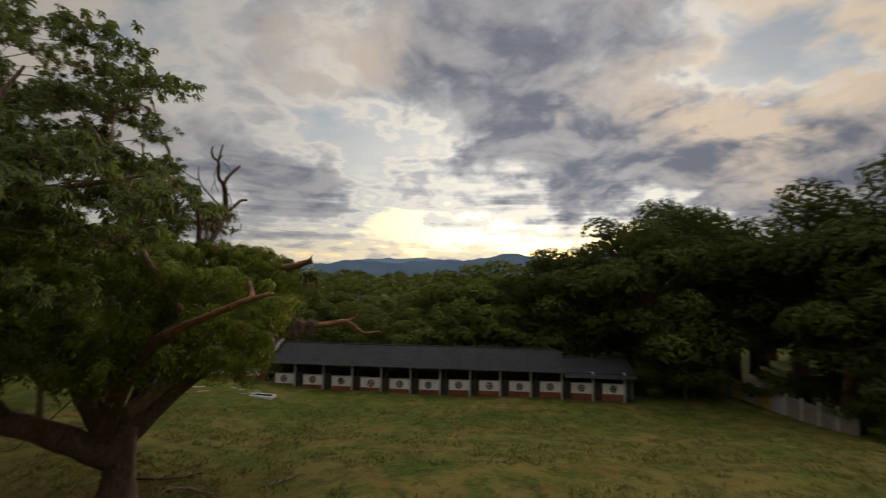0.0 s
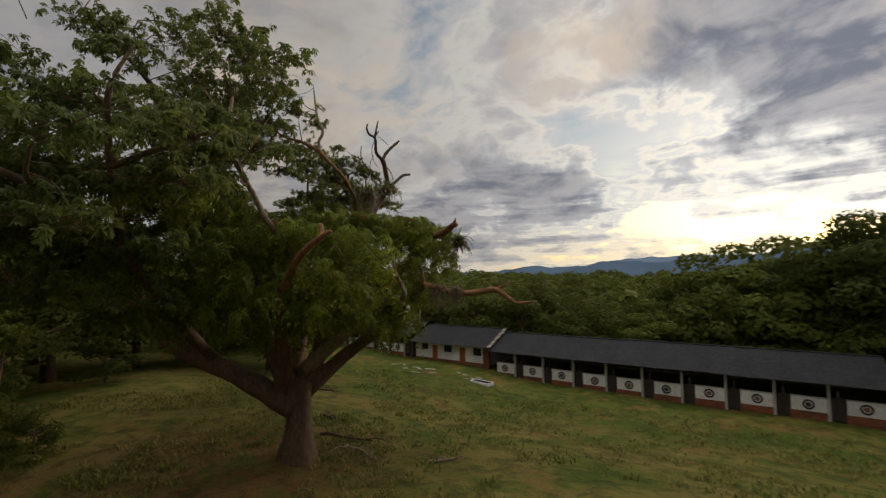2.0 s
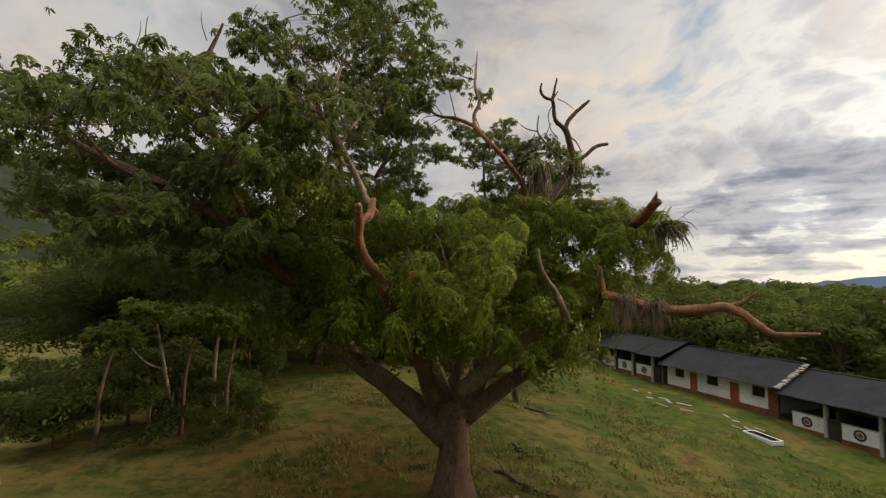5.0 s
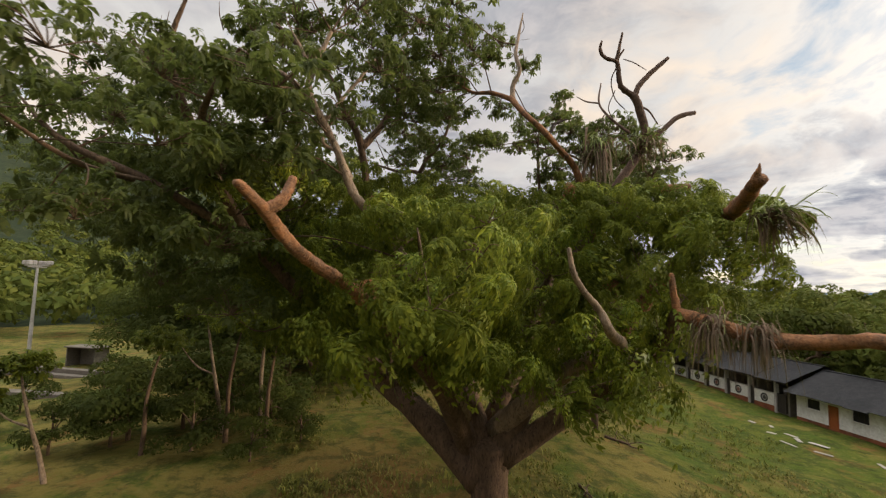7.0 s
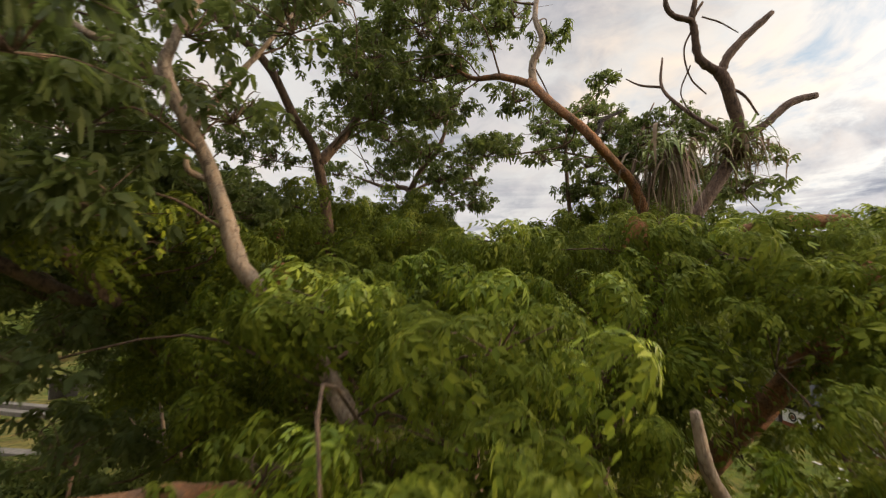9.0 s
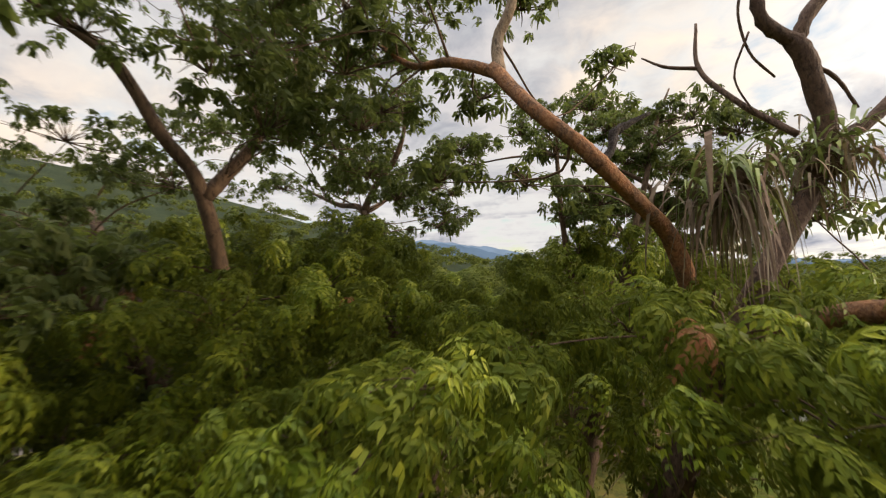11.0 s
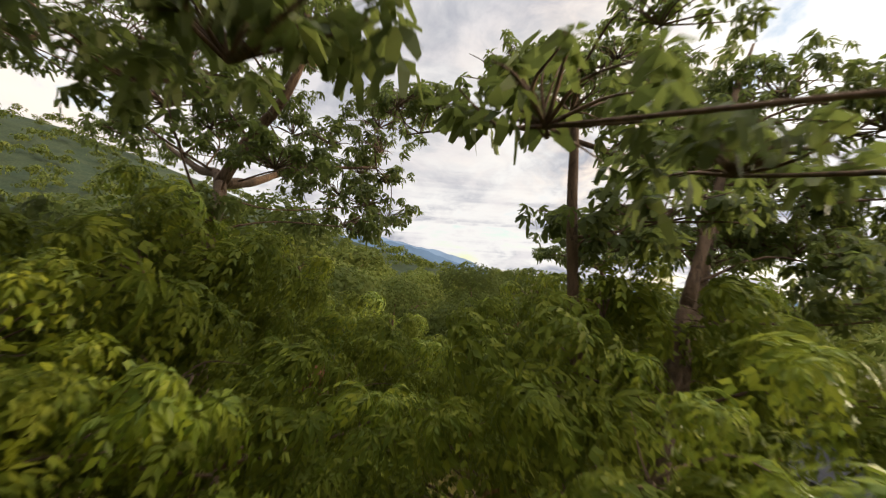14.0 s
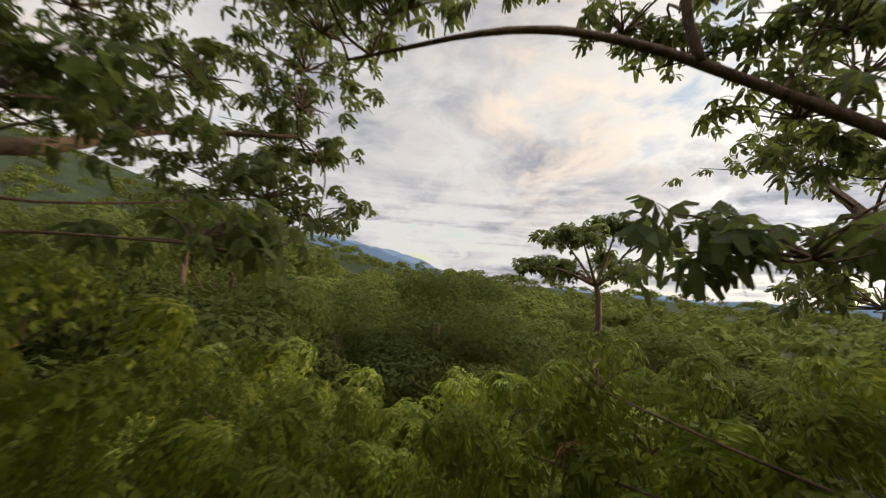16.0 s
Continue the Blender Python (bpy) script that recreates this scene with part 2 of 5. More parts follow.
def smooth_line(points, radii, steps=5):
    """Catmull-Rom through the points: finer places and radii."""
    p, r = np.array(points, float), np.array(radii, float)
    q = np.vstack([2 * p[0] - p[1], p, 2 * p[-1] - p[-2]])
    out, rad = [], []
    for i in range(len(p) - 1):
        for s in range(steps):
            t = s / steps
            a, b, c, e = q[i], q[i + 1], q[i + 2], q[i + 3]
            out.append(0.5 * (2 * b + (c - a) * t + (2 * a - 5 * b + 4 * c - e) * t * t + (3 * b - a - 3 * c + e) * t ** 3))
            rad.append(r[i] * (1 - t) + r[i + 1] * t)
    return np.array(out + [p[-1]]), np.array(rad + [r[-1]])


def tube(points, radii, sides=8, steps=5, rough=0.10, seed=0, flute=0.0):
    """A limb: places and quads of a tapering, slightly knobbly tube, with closed ends."""
    rng = np.random.default_rng(seed)
    p, r = smooth_line(points, radii, steps) if len(points) > 2 or steps > 1 else (np.array(points, float), np.array(radii, float))
    d = np.gradient(p, axis=0)
    d /= np.linalg.norm(d, axis=1)[:, None] + 1e-9
    ref = np.array([0.31, 0.17, 0.93]) if abs(d[0, 2]) < 0.8 else np.array([1.0, 0.2, 0.0])
    verts, n = [], len(p)
    bumps = 1 + rough * rng.standard_normal((n, sides)) * 0.6
    ang = np.arange(sides) * 2 * math.pi / sides
    for i in range(n):
        a = np.cross(d[i], ref)
        a /= np.linalg.norm(a) + 1e-9
        b = np.cross(d[i], a)
        rr = r[i] * bumps[i] * (1 + flute * np.cos(3 * ang + 0.7) * (1 - i / n))
        verts.append(p[i] + rr[:, None] * (np.cos(ang)[:, None] * a + np.sin(ang)[:, None] * b))
    verts = np.concatenate(verts)
    idx = np.arange((n - 1) * sides).reshape(n - 1, sides)
    nxt = np.roll(idx, -1, axis=1)
    quads = np.stack([idx, nxt, nxt + sides, idx + sides], -1).reshape(-1, 4)
    caps = np.vstack([verts[:sides].mean(0), verts[-sides:].mean(0) + d[-1] * r[-1] * 0.5])
    c0, c1, last = len(verts), len(verts) + 1, (n - 1) * sides
    verts = np.vstack([verts, caps])
    cap_quads = []
    for j in range(0, sides, 2):
        cap_quads.append([last + j, last + (j + 1) % sides, last + (j + 2) % sides, c1])
        cap_quads.append([(j + 2) % sides, (j + 1) % sides, j, c0])
    return verts, np.vstack([quads, np.array(cap_quads)])


class Heap:
    """Gathers pieces of one mesh."""

    def __init__(self):
        self.v, self.f, self.n = [], [], 0

    def add(self, verts, faces):
        self.v.append(np.asarray(verts, float))
        self.f.append(np.asarray(faces) + self.n)
        self.n += len(verts)

    def out(self, name, mat, parent=None, label="", smooth=False, kind=""):
        if not self.n:
            return None
        return part_np(name, np.concatenate(self.v), np.concatenate(self.f), mat, parent, label, smooth, kind)


def turn_z(a):
    c, s = np.cos(a), np.sin(a)
    z = np.zeros_like(a)
    return np.stack([np.stack([c, -s, z], -1), np.stack([s, c, z], -1), np.stack([z, z, z + 1], -1)], -2)


def scatter(template, places, rng, size=(0.8, 1.2), tilt=0.3, lean_out=None):
    """Copies a template (places, quads) to many places with random turn, tilt and size; arrays of places and quads."""
    tv, tf = template
    n = len(places)
    m = turn_z(rng.uniform(0, 2 * math.pi, n))
    ax = rng.normal(0, tilt, (n, 2))
    if lean_out is not None:
        ax = ax + lean_out
    z = np.zeros(n)
    lean = np.stack([np.stack([z + 1, z, ax[:, 0]], -1), np.stack([z, z + 1, ax[:, 1]], -1), np.stack([-ax[:, 0], -ax[:, 1], z + 1], -1)], -2)
    s = rng.uniform(*size, n)
    v = np.einsum("nij,njk,vk->nvi", lean, m, tv) * s[:, None, None] + np.asarray(places)[:, None, :]
    f = tf[None] + (np.arange(n) * len(tv))[:, None, None]
    return v.reshape(-1, 3), f.reshape(-1, 4)


def leaf_quad(base, way, length, width, droop, rng):
    """A pointed leaf of two quads, bent downward along its length."""
    way = way / (np.linalg.norm(way) + 1e-9)
    side = np.cross(way, [0, 0, 1.0])
    side = side / (np.linalg.norm(side) + 1e-6) + rng.normal(0, 0.25, 3)
    p1 = base + way * length * 0.5 + np.array([0, 0, -droop * length * 0.2])
    p2 = base + way * length * 0.92 + np.array([0, 0, -droop * length * 0.75])
    w = side * width * 0.5
    return np.array([base - w * 0.25, base + w * 0.25, p1 + w, p1 - w, p2 + w * 0.5, p2 - w * 0.5]), np.array([[0, 1, 2, 3], [3, 2, 4, 5]])


def umbrella(rng, fronds=8, pairs=7, radius=0.34, length=0.090, width=0.041):
    """A clump of drooping feathered leaves: stalks that arch out like an umbrella and then hang, with small leaflets in pairs."""
    h = Heap()
    for i in range(fronds):
        a = 2 * math.pi * (i + rng.uniform(-0.35, 0.35)) / fronds
        o = np.array([math.cos(a), math.sin(a), 0.0])
        across = np.array([-o[1], o[0], 0.0])
        ln, rise, drop = radius * rng.uniform(0.7, 1.25), rng.uniform(0.2, 0.7), rng.uniform(1.3, 2.2)
        for j in range(pairs):
            t = (j + 0.4) / pairs
            base = o * ln * (1.25 * t - 0.55 * t * t) + np.array([0, 0, ln * (rise * t - drop * t * t)])
            along = o * (1.25 - 1.1 * t) + np.array([0, 0, rise - 2 * drop * t])
            along /= np.linalg.norm(along)
            for side in (-1, 1):
                way = across * side * rng.uniform(0.5, 0.9) + along * rng.uniform(0.6, 1.0) - np.array([0, 0, rng.uniform(0.1, 0.4)])
                way /= np.linalg.norm(way)
                l = length * rng.uniform(0.8, 1.25) * (1.15 - 0.4 * t)
                w = (along * 0.8 - across * 0.6 * side + rng.normal(0, 0.2, 3)) * width * 0.5
                m = base + way * l * 0.45
                h.add([base, m + w, base + way * l - np.array([0, 0, 0.2 * l]), m - w], [[0, 1, 2, 3]])
    return np.concatenate(h.v), np.concatenate(h.f)


def rosette(rng, leaves=9, length=0.19, width=0.085, layers=2):
    """A twig's end: leaves that radiate from one place, in one or two whorls, and droop at their tips."""
    h = Heap()
    for k in range(layers):
        at = np.array([*rng.normal(0, 0.05, 2), -0.09 * k])
        for i in range(leaves - 2 * k):
            a = 2 * math.pi * (i + rng.uniform(-0.3, 0.3)) / (leaves - 2 * k) + k
            e = rng.uniform(-0.35, 0.45)
            way = np.array([math.cos(a) * math.cos(e), math.sin(a) * math.cos(e), math.sin(e)])
            h.add(*leaf_quad(at + way * length * 0.12, way, length * rng.uniform(0.75, 1.2), width * rng.uniform(0.75, 1.2), rng.uniform(0.5, 1.5), rng))
    return np.concatenate(h.v), np.concatenate(h.f)


# ---- ground, hills and distance ----
def step(v, a, b):
    t = np.clip((v - a) / (b - a), 0, 1)
    return t * t * (3 - 2 * t)


def ground_z(x, y):
    """Height of the land: a field that falls towards the stables, woods beyond, and hills to the west."""
    x, y = np.asarray(x, float), np.asarray(y, float)
    fall = np.interp(x, [-90, -45, -32, -20, -12, 60], [0.6, 2.4, 3.0, 3.3, 4.1, 4.1])
    z = -fall * step(y, 17, 45) + 0.10 * np.sin(x * 0.35 + 1) * np.cos(y * 0.3) + 0.05 * np.sin(x * 1.3) * np.sin(y * 1.1 + 2)
    z = z - 1.5 * step(y, 60, 110) - 0.35 * np.exp(-((x + 12) ** 2 + (y - 18) ** 2) / 160.0)
    z = z - 2.2 * step(-x - 0.3 * y, 24, 60) * step(y, 8, -14)
    r = np.hypot(x, y)
    a = np.degrees(np.arctan2(-x, y))
    rise = np.interp(a, [-180, -60, -20, 20, 45, 62, 72, 79, 88, 101, 111, 121, 150, 180], [6, 3, 0.2, 0.0, 1.2, 2.0, 2.8, 4.4, 6.6, 10.6, 13.0, 14.0, 10, 6])
    return z + np.tan(np.radians(rise)) * 850 * step(r, 90, 900) * (0.55 + 0.45 * step(r, 200, 900))


def build_ground():
    ring = np.concatenate([np.linspace(0, 90, 70), np.geomspace(92, 4200, 60)])
    turn = np.linspace(0, 2 * math.pi, 181)[:-1]
    cx, cy = -8.0, 26.0
    x = cx + ring[:, None] * np.cos(turn)[None]
    y = cy + ring[:, None] * np.sin(turn)[None]
    z = ground_z(x, y)
    far = ring[:, None] + 0 * x
    z = z + (far > 120) * (far < 1500) * 2.0 * np.sin(x * 0.05) * np.cos(y * 0.043)
    verts = np.stack([x, y, z], -1).reshape(-1, 3)
    n, m = x.shape
    i = np.arange((n - 1) * m).reshape(n - 1, m)
    j = np.roll(i, -1, 1)
    quads = np.stack([i, i + m, j + m, j], -1).reshape(-1, 4)
    ob = part_np("ground", verts, quads, GRASS, None, "uneven mown grass field with brown bare patches", True)
    ob.data.materials.append(WOODS)
    mid = verts[quads].mean(1)
    wild = np.hypot(mid[:, 0] - cx, mid[:, 1] - cy) > 118
    ob.data.polygons.foreach_set("material_index", wild.astype(np.int32))
    return tagged(ob, category="ground", kind="structure")


def field_material():
    """Grass with worn brown earth, straw-coloured and fresh green areas of their own shapes."""
    m = bpy.data.materials.new("grass")
    m.use_nodes = True
    n = Net(m.node_tree)
    at = n.node("ShaderNodeNewGeometry").outputs["Position"]
    fine = n.ramp(n.noise(at, 5.0, 6.0, 0.7), 0.3, 0.7)
    c = n.mix(n.ramp(n.noise(at, 0.35, 5.0, 0.6), 0.35, 0.65), (0.058, 0.088, 0.010), (0.102, 0.114, 0.016))
    c = n.mix(n.math("MULTIPLY", fine, 0.5), c, (0.036, 0.044, 0.009))
    y_at = n.node("ShaderNodeSeparateXYZ", Vector=at).outputs["Y"]
    trodden = n.ramp(y_at, 46.0, 26.0)
    straw = n.ramp(n.math("ADD", n.noise(at, 0.22, 9.0, 0.72, 0.5), n.math("MULTIPLY", trodden, 0.10)), 0.49, 0.66)
    c = n.mix(n.math("MULTIPLY", straw, 0.85), c, (0.170, 0.128, 0.034))
    earth = n.ramp(n.noise(n.vec("ADD", n.vec("MULTIPLY", at, (0.8, 1.1, 1)), (31.0, 7.0, 0)), 0.30, 8.0, 0.72, 0.4), 0.52, 0.66)
    off = n.vec("MULTIPLY", n.vec("SUBTRACT", at, (-13.5, 15.5, 0.0)), (0.10, 0.12, 0.0))
    worn = n.math("MULTIPLY", n.ramp(n.vec("LENGTH", off), 1.15, 0.2), n.ramp(n.noise(at, 0.55, 6.0, 0.65, 0.5), 0.36, 0.54))
    earth = n.math("MAXIMUM", earth, worn)
    c = n.mix(n.math("MULTIPLY", earth, 0.75), c, (0.175, 0.082, 0.030))
    clumps = n.ramp(n.noise(at, 0.8, 8.0, 0.75, 0.3), 0.47, 0.58)
    c = n.mix(n.math("MULTIPLY", clumps, 0.6), c, (0.026, 0.036, 0.008))
    c = n.mix(n.math("MULTIPLY", n.ramp(n.noise(at, 2.6, 6.0, 0.75), 0.52, 0.66), 0.55), c, (0.155, 0.138, 0.040))
    b = n.node("ShaderNodeBsdfPrincipled", **{"Base Color": c, "Roughness": 0.95})
    b.inputs["Specular IOR Level"].default_value = 0.1
    h = n.math("ADD", n.noise(at, 7.0, 6.0, 0.7), n.math("MULTIPLY", n.noise(at, 1.1, 4.0, 0.6), 1.5))
    bn = n.node("ShaderNodeBump", Height=h, Strength=1.0, Distance=0.09)
    n.t.links.new(bn.outputs[0], b.inputs["Normal"])
    n.t.links.new(b.outputs[0], n.node("ShaderNodeOutputMaterial").inputs["Surface"])
    return m


GRASS = field_material()
WOODS = material("wooded_slope", [(0.024, 0.034, 0.018), (0.040, 0.048, 0.022), (0.013, 0.020, 0.012)], 0.06, 0.95, 1.0, 0.3, spec=0.05)
build_ground()


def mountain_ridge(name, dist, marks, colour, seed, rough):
    """A far range as a standing, glowing slope with distance haze in its colour; marks: degrees of azimuth and of
    height.
    """
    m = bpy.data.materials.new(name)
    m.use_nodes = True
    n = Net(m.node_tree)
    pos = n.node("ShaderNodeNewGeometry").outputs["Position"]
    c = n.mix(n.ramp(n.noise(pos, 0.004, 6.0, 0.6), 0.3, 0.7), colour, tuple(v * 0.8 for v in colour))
    # Emission carries the blue of distance haze; the slope itself takes no light.
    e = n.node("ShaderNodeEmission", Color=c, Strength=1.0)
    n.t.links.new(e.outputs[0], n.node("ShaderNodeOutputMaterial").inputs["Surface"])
    azs = np.linspace(-75, 135, 420)
    els = np.interp(azs, *zip(*marks))
    wave = sum(np.sin(azs * f * 0.9 + seed * f) / f for f in (0.7, 1.7, 3.1, 5.3, 9.1, 14.3, 23.7)) * rough
    els = np.maximum(els + wave, 0.2)
    rows = []
    for k, (back, frac) in enumerate(((0, -0.5), (60, 0.35), (150, 0.75), (260, 1.0), (420, 0.5))):
        r = dist + back
        rows.append(np.stack([-np.sin(np.radians(azs)) * r, np.cos(np.radians(azs)) * r, 9 + np.tan(np.radians(els)) * (dist + 260) * frac], -1))
    v = np.concatenate(rows)
    w = len(azs)
    i = (np.arange(4)[:, None] * w + np.arange(w - 1)[None]).ravel()
    ob = part_np(name, v, np.stack([i, i + 1, i + 1 + w, i + w], -1), m, None, "mountain range far beyond the woods, blue haze painted into its glow", True)
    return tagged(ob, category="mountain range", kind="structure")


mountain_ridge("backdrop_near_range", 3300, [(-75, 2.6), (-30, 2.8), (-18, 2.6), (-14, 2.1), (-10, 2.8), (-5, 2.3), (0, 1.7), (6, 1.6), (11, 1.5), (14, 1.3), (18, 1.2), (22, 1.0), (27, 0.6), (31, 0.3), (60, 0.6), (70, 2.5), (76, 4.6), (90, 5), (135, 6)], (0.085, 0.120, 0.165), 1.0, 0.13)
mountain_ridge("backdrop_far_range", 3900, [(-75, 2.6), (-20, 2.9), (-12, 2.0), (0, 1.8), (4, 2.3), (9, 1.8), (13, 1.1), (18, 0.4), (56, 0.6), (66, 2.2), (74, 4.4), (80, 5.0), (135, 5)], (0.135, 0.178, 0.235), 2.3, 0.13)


# ---- the stables and the house ----
ROOF = material("roof_sheet", [(0.020, 0.020, 0.021), (0.031, 0.030, 0.030), (0.014, 0.014, 0.015)], 0.5, 0.85, 0.3, 6, spread=0.12)
WHITE = material("white_wall", [(0.62, 0.59, 0.55), (0.72, 0.70, 0.66), (0.42, 0.38, 0.33)], 0.8, 0.9, 0.2, 12, spread=0.08)
# Brick red darkened: shadow along the stall bases is included in the colour.
BRICK = material("brick_red", [(0.22, 0.066, 0.028), (0.10, 0.042, 0.024), (0.27, 0.10, 0.045)], 0.35, 0.9, 0.4, 14, spread=0.2)
DOOR = material("orange_door", [(0.30, 0.085, 0.022), (0.24, 0.07, 0.02), (0.34, 0.11, 0.035)], 1.0, 0.6, 0.15, 20)
DARKWOOD = material("dark_wood", [(0.035, 0.028, 0.022), (0.055, 0.043, 0.033), (0.02, 0.017, 0.014)], 2.0, 0.85, 0.4, 14, spread=0.2)
# Dark grey-brown for partitions, back and end walls of the stables.
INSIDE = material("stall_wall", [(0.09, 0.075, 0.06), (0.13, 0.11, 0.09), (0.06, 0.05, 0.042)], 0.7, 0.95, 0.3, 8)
MARK = material("emblem_black", [(0.018, 0.016, 0.016), (0.03, 0.027, 0.026), (0.012, 0.012, 0.012)], 3.0, 0.7)
MARK_IN = material("emblem_red", [(0.16, 0.06, 0.04), (0.24, 0.11, 0.07), (0.12, 0.05, 0.035)], 6.0, 0.7)
POSTW = material("post_paint", [(0.36, 0.33, 0.30), (0.45, 0.42, 0.38), (0.26, 0.23, 0.2)], 1.5, 0.85, 0.2, 14)
CONCRETE = material("concrete", [(0.17, 0.15, 0.125), (0.24, 0.215, 0.18), (0.11, 0.098, 0.084)], 0.9, 0.92, 0.4, 10)
TILE = material("clay_tile", [(0.42, 0.36, 0.30), (0.50, 0.45, 0.39), (0.32, 0.25, 0.2)], 2.0, 0.9, 0.3, 10, spread=0.25)

ROW = Matrix.Translation((-17.45, 52.62, -4.05)) @ Matrix.Rotation(math.atan2(-0.0802, 0.9968), 4, "Z")


def corrugated(s0, s1, d0, z0, d1, z1, wave=0.15, amp=0.025, thick=0.03):
    """One roof sheet, wavy across and sloping from (d0, z0) to (d1, z1)."""
    n = max(4, int((s1 - s0) / wave * 2))
    s = np.linspace(s0, s1, n + 1)
    w = amp * np.where(np.arange(n + 1) % 2, 1, -1)
    top = []
    for d, z, k in ((d0, z0, 0), (d1, z1, 0), (d1, z1, -thick), (d0, z0, -thick)):
        top.append(np.stack([s, 0 * s + d, z + w + k], -1))
    v = np.concatenate(top)
    m = n + 1
    i = np.arange(n)
    f = [np.stack([i + a * m, i + 1 + a * m, i + 1 + b * m, i + b * m], -1) for a, b in ((0, 1), (1, 2), (2, 3), (3, 0))]
    return v, np.concatenate(f)


def roof_run(thing, s0, s1, eave_z, ridge_z, d_eave=-0.85, d_ridge=3.4, d_back=7.4, piece=1.7, seed=0, sag=0.05):
    rng = np.random.default_rng(seed)
    roof = part("roof", box(bmesh.new(), s0, s1, d_ridge - 0.12, d_ridge + 0.12, ridge_z - 0.02, ridge_z + 0.08, 0.03), ROOF, thing, "dark grey corrugated roof")
    n = max(1, round((s1 - s0) / piece))
    for k in range(n):
        a, b = s0 + (s1 - s0) * k / n - 0.03, s0 + (s1 - s0) * (k + 1) / n + 0.03
        j = rng.normal(0, sag, 3)
        part_np("roof_sheet", *corrugated(a, b, d_eave + j[0], eave_z + j[1] * 0.5, d_ridge, ridge_z + 0.02 * (k % 2)), ROOF, roof)
        part_np("roof_sheet", *corrugated(a, b, d_back, eave_z - 0.2, d_ridge, ridge_z + 0.02 * (k % 2)), ROOF, roof)
    return roof


def ring_mesh(cx, cz, y, r0, r1, thick=0.02, n=22):
    a = np.linspace(0, 2 * math.pi, n, endpoint=False)
    rows = [np.stack([cx + r * np.cos(a), 0 * a + yy, cz + r * np.sin(a)], -1) for r, yy in ((r0, y), (r1, y), (r1, y - thick), (r0, y - thick))]
    v = np.concatenate(rows)
    i, j = np.arange(n), np.roll(np.arange(n), -1)
    return v, np.concatenate([np.stack([i + p * n, j + p * n, j + q * n, i + q * n], -1) for p, q in ((0, 1), (1, 2), (2, 3), (3, 0))])


def stall(thing, s, z, seed, width=2.25, wall_top=2.95):
    """One stall front: white half wall with a round emblem on a brick base, a pier, a dark plank door, the partition behind."""
    rng = np.random.default_rng(seed)
    h = width / 2
    base = part("brick_base", box(bmesh.new(), s - h - 0.06, s + h + 0.06, -0.04, 0.20, z - 1.3, z + 0.52), BRICK, thing, "orange-red brick base course")
    for row in range(3):
        for k in range(9):
            a = s - h + k * 0.25 + (0.12 if row % 2 else 0)
            part("brick", box(bmesh.new(), a, min(a + 0.235, s + h + 0.05), -0.052, -0.03, z + 0.02 + row * 0.165, z + 0.165 + row * 0.165), BRICK, base)
    panel = part("half_wall", box(bmesh.new(), s - h, s + h, -0.06, 0.15, z + 0.525, z + 1.62, 0.02), WHITE, thing, "white-painted half wall with worn paint")
    part("coping", box(bmesh.new(), s - h - 0.03, s + h + 0.03, -0.09, 0.18, z + 1.623, z + 1.68, 0.01), POSTW, panel)
    cx, cz = s + rng.normal(0, 0.05), z + 1.08 + rng.normal(0, 0.02)
    part_np("emblem_ring", *ring_mesh(cx, cz, -0.063, 0.25, 0.40), MARK, panel, "black ring of a round painted emblem")
    part_np("emblem_centre", *ring_mesh(cx, cz, -0.063, 0.02, 0.19), MARK_IN if seed % 3 else MARK, panel, "dark centre of a round painted emblem")
    part("pier", box(bmesh.new(), s + h + 0.005, s + h + 0.20, -0.12, 0.28, z - 1.3, z + wall_top, 0.02), POSTW, thing, "weathered pale pier")
    door = part("stall_door", box(bmesh.new(), s + h + 0.20, s + h + 1.11, 0.06, 0.10, z + 0.05, z + 1.75), DARKWOOD, thing, "dark weathered plank door")
    for k in range(6):
        part("plank", box(bmesh.new(), s + h + 0.215 + k * 0.148, s + h + 0.355 + k * 0.148, 0.03, 0.058, z + 0.04, z + 1.77 + rng.normal(0, 0.02), 0.006), DARKWOOD, door)
    part("beam", box(bmesh.new(), s - h - 0.05, s + h + 1.15, -0.02, 0.14, z + wall_top - 0.28, z + wall_top - 0.06, 0.01), DARKWOOD, thing, "dark wooden lintel beam")
    part("partition", box(bmesh.new(), s + h + 0.62, s + h + 0.78, 0.3, 5.8, z - 1.3, z + 2.3), INSIDE, thing, "dark grey-brown partition between stalls")


def stable_row(name, panels, zs, s0, s1, eave, ridge, label, seed, roofs):
    thing = tagged(new(name), label, "stable")
    thing.matrix_world = ROW
    for k, (s, z) in enumerate(zip(panels, zs)):
        stall(thing, s, z, seed + k, wall_top=eave - 0.05 if name == "stable_block" else 2.9)
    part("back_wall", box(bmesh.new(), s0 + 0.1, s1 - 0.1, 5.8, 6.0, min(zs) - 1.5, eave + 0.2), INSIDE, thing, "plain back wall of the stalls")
    part("stall_floor", box(bmesh.new(), s0 + 0.1, s1 - 0.1, 0.2, 5.8, min(zs) - 1.5, min(zs) + 0.02), CONCRETE, thing)
    for a, b, e, r in roofs:
        roof_run(thing, a, b, e, r, seed=seed + int(a * 7) + 400)
    part("gable_wall", box(bmesh.new(), s1 - 0.25, s1 - 0.05, 0.0, 5.8, min(zs) - 1.5, eave - 0.5), INSIDE, thing, "dark grey-brown end wall")
    return thing


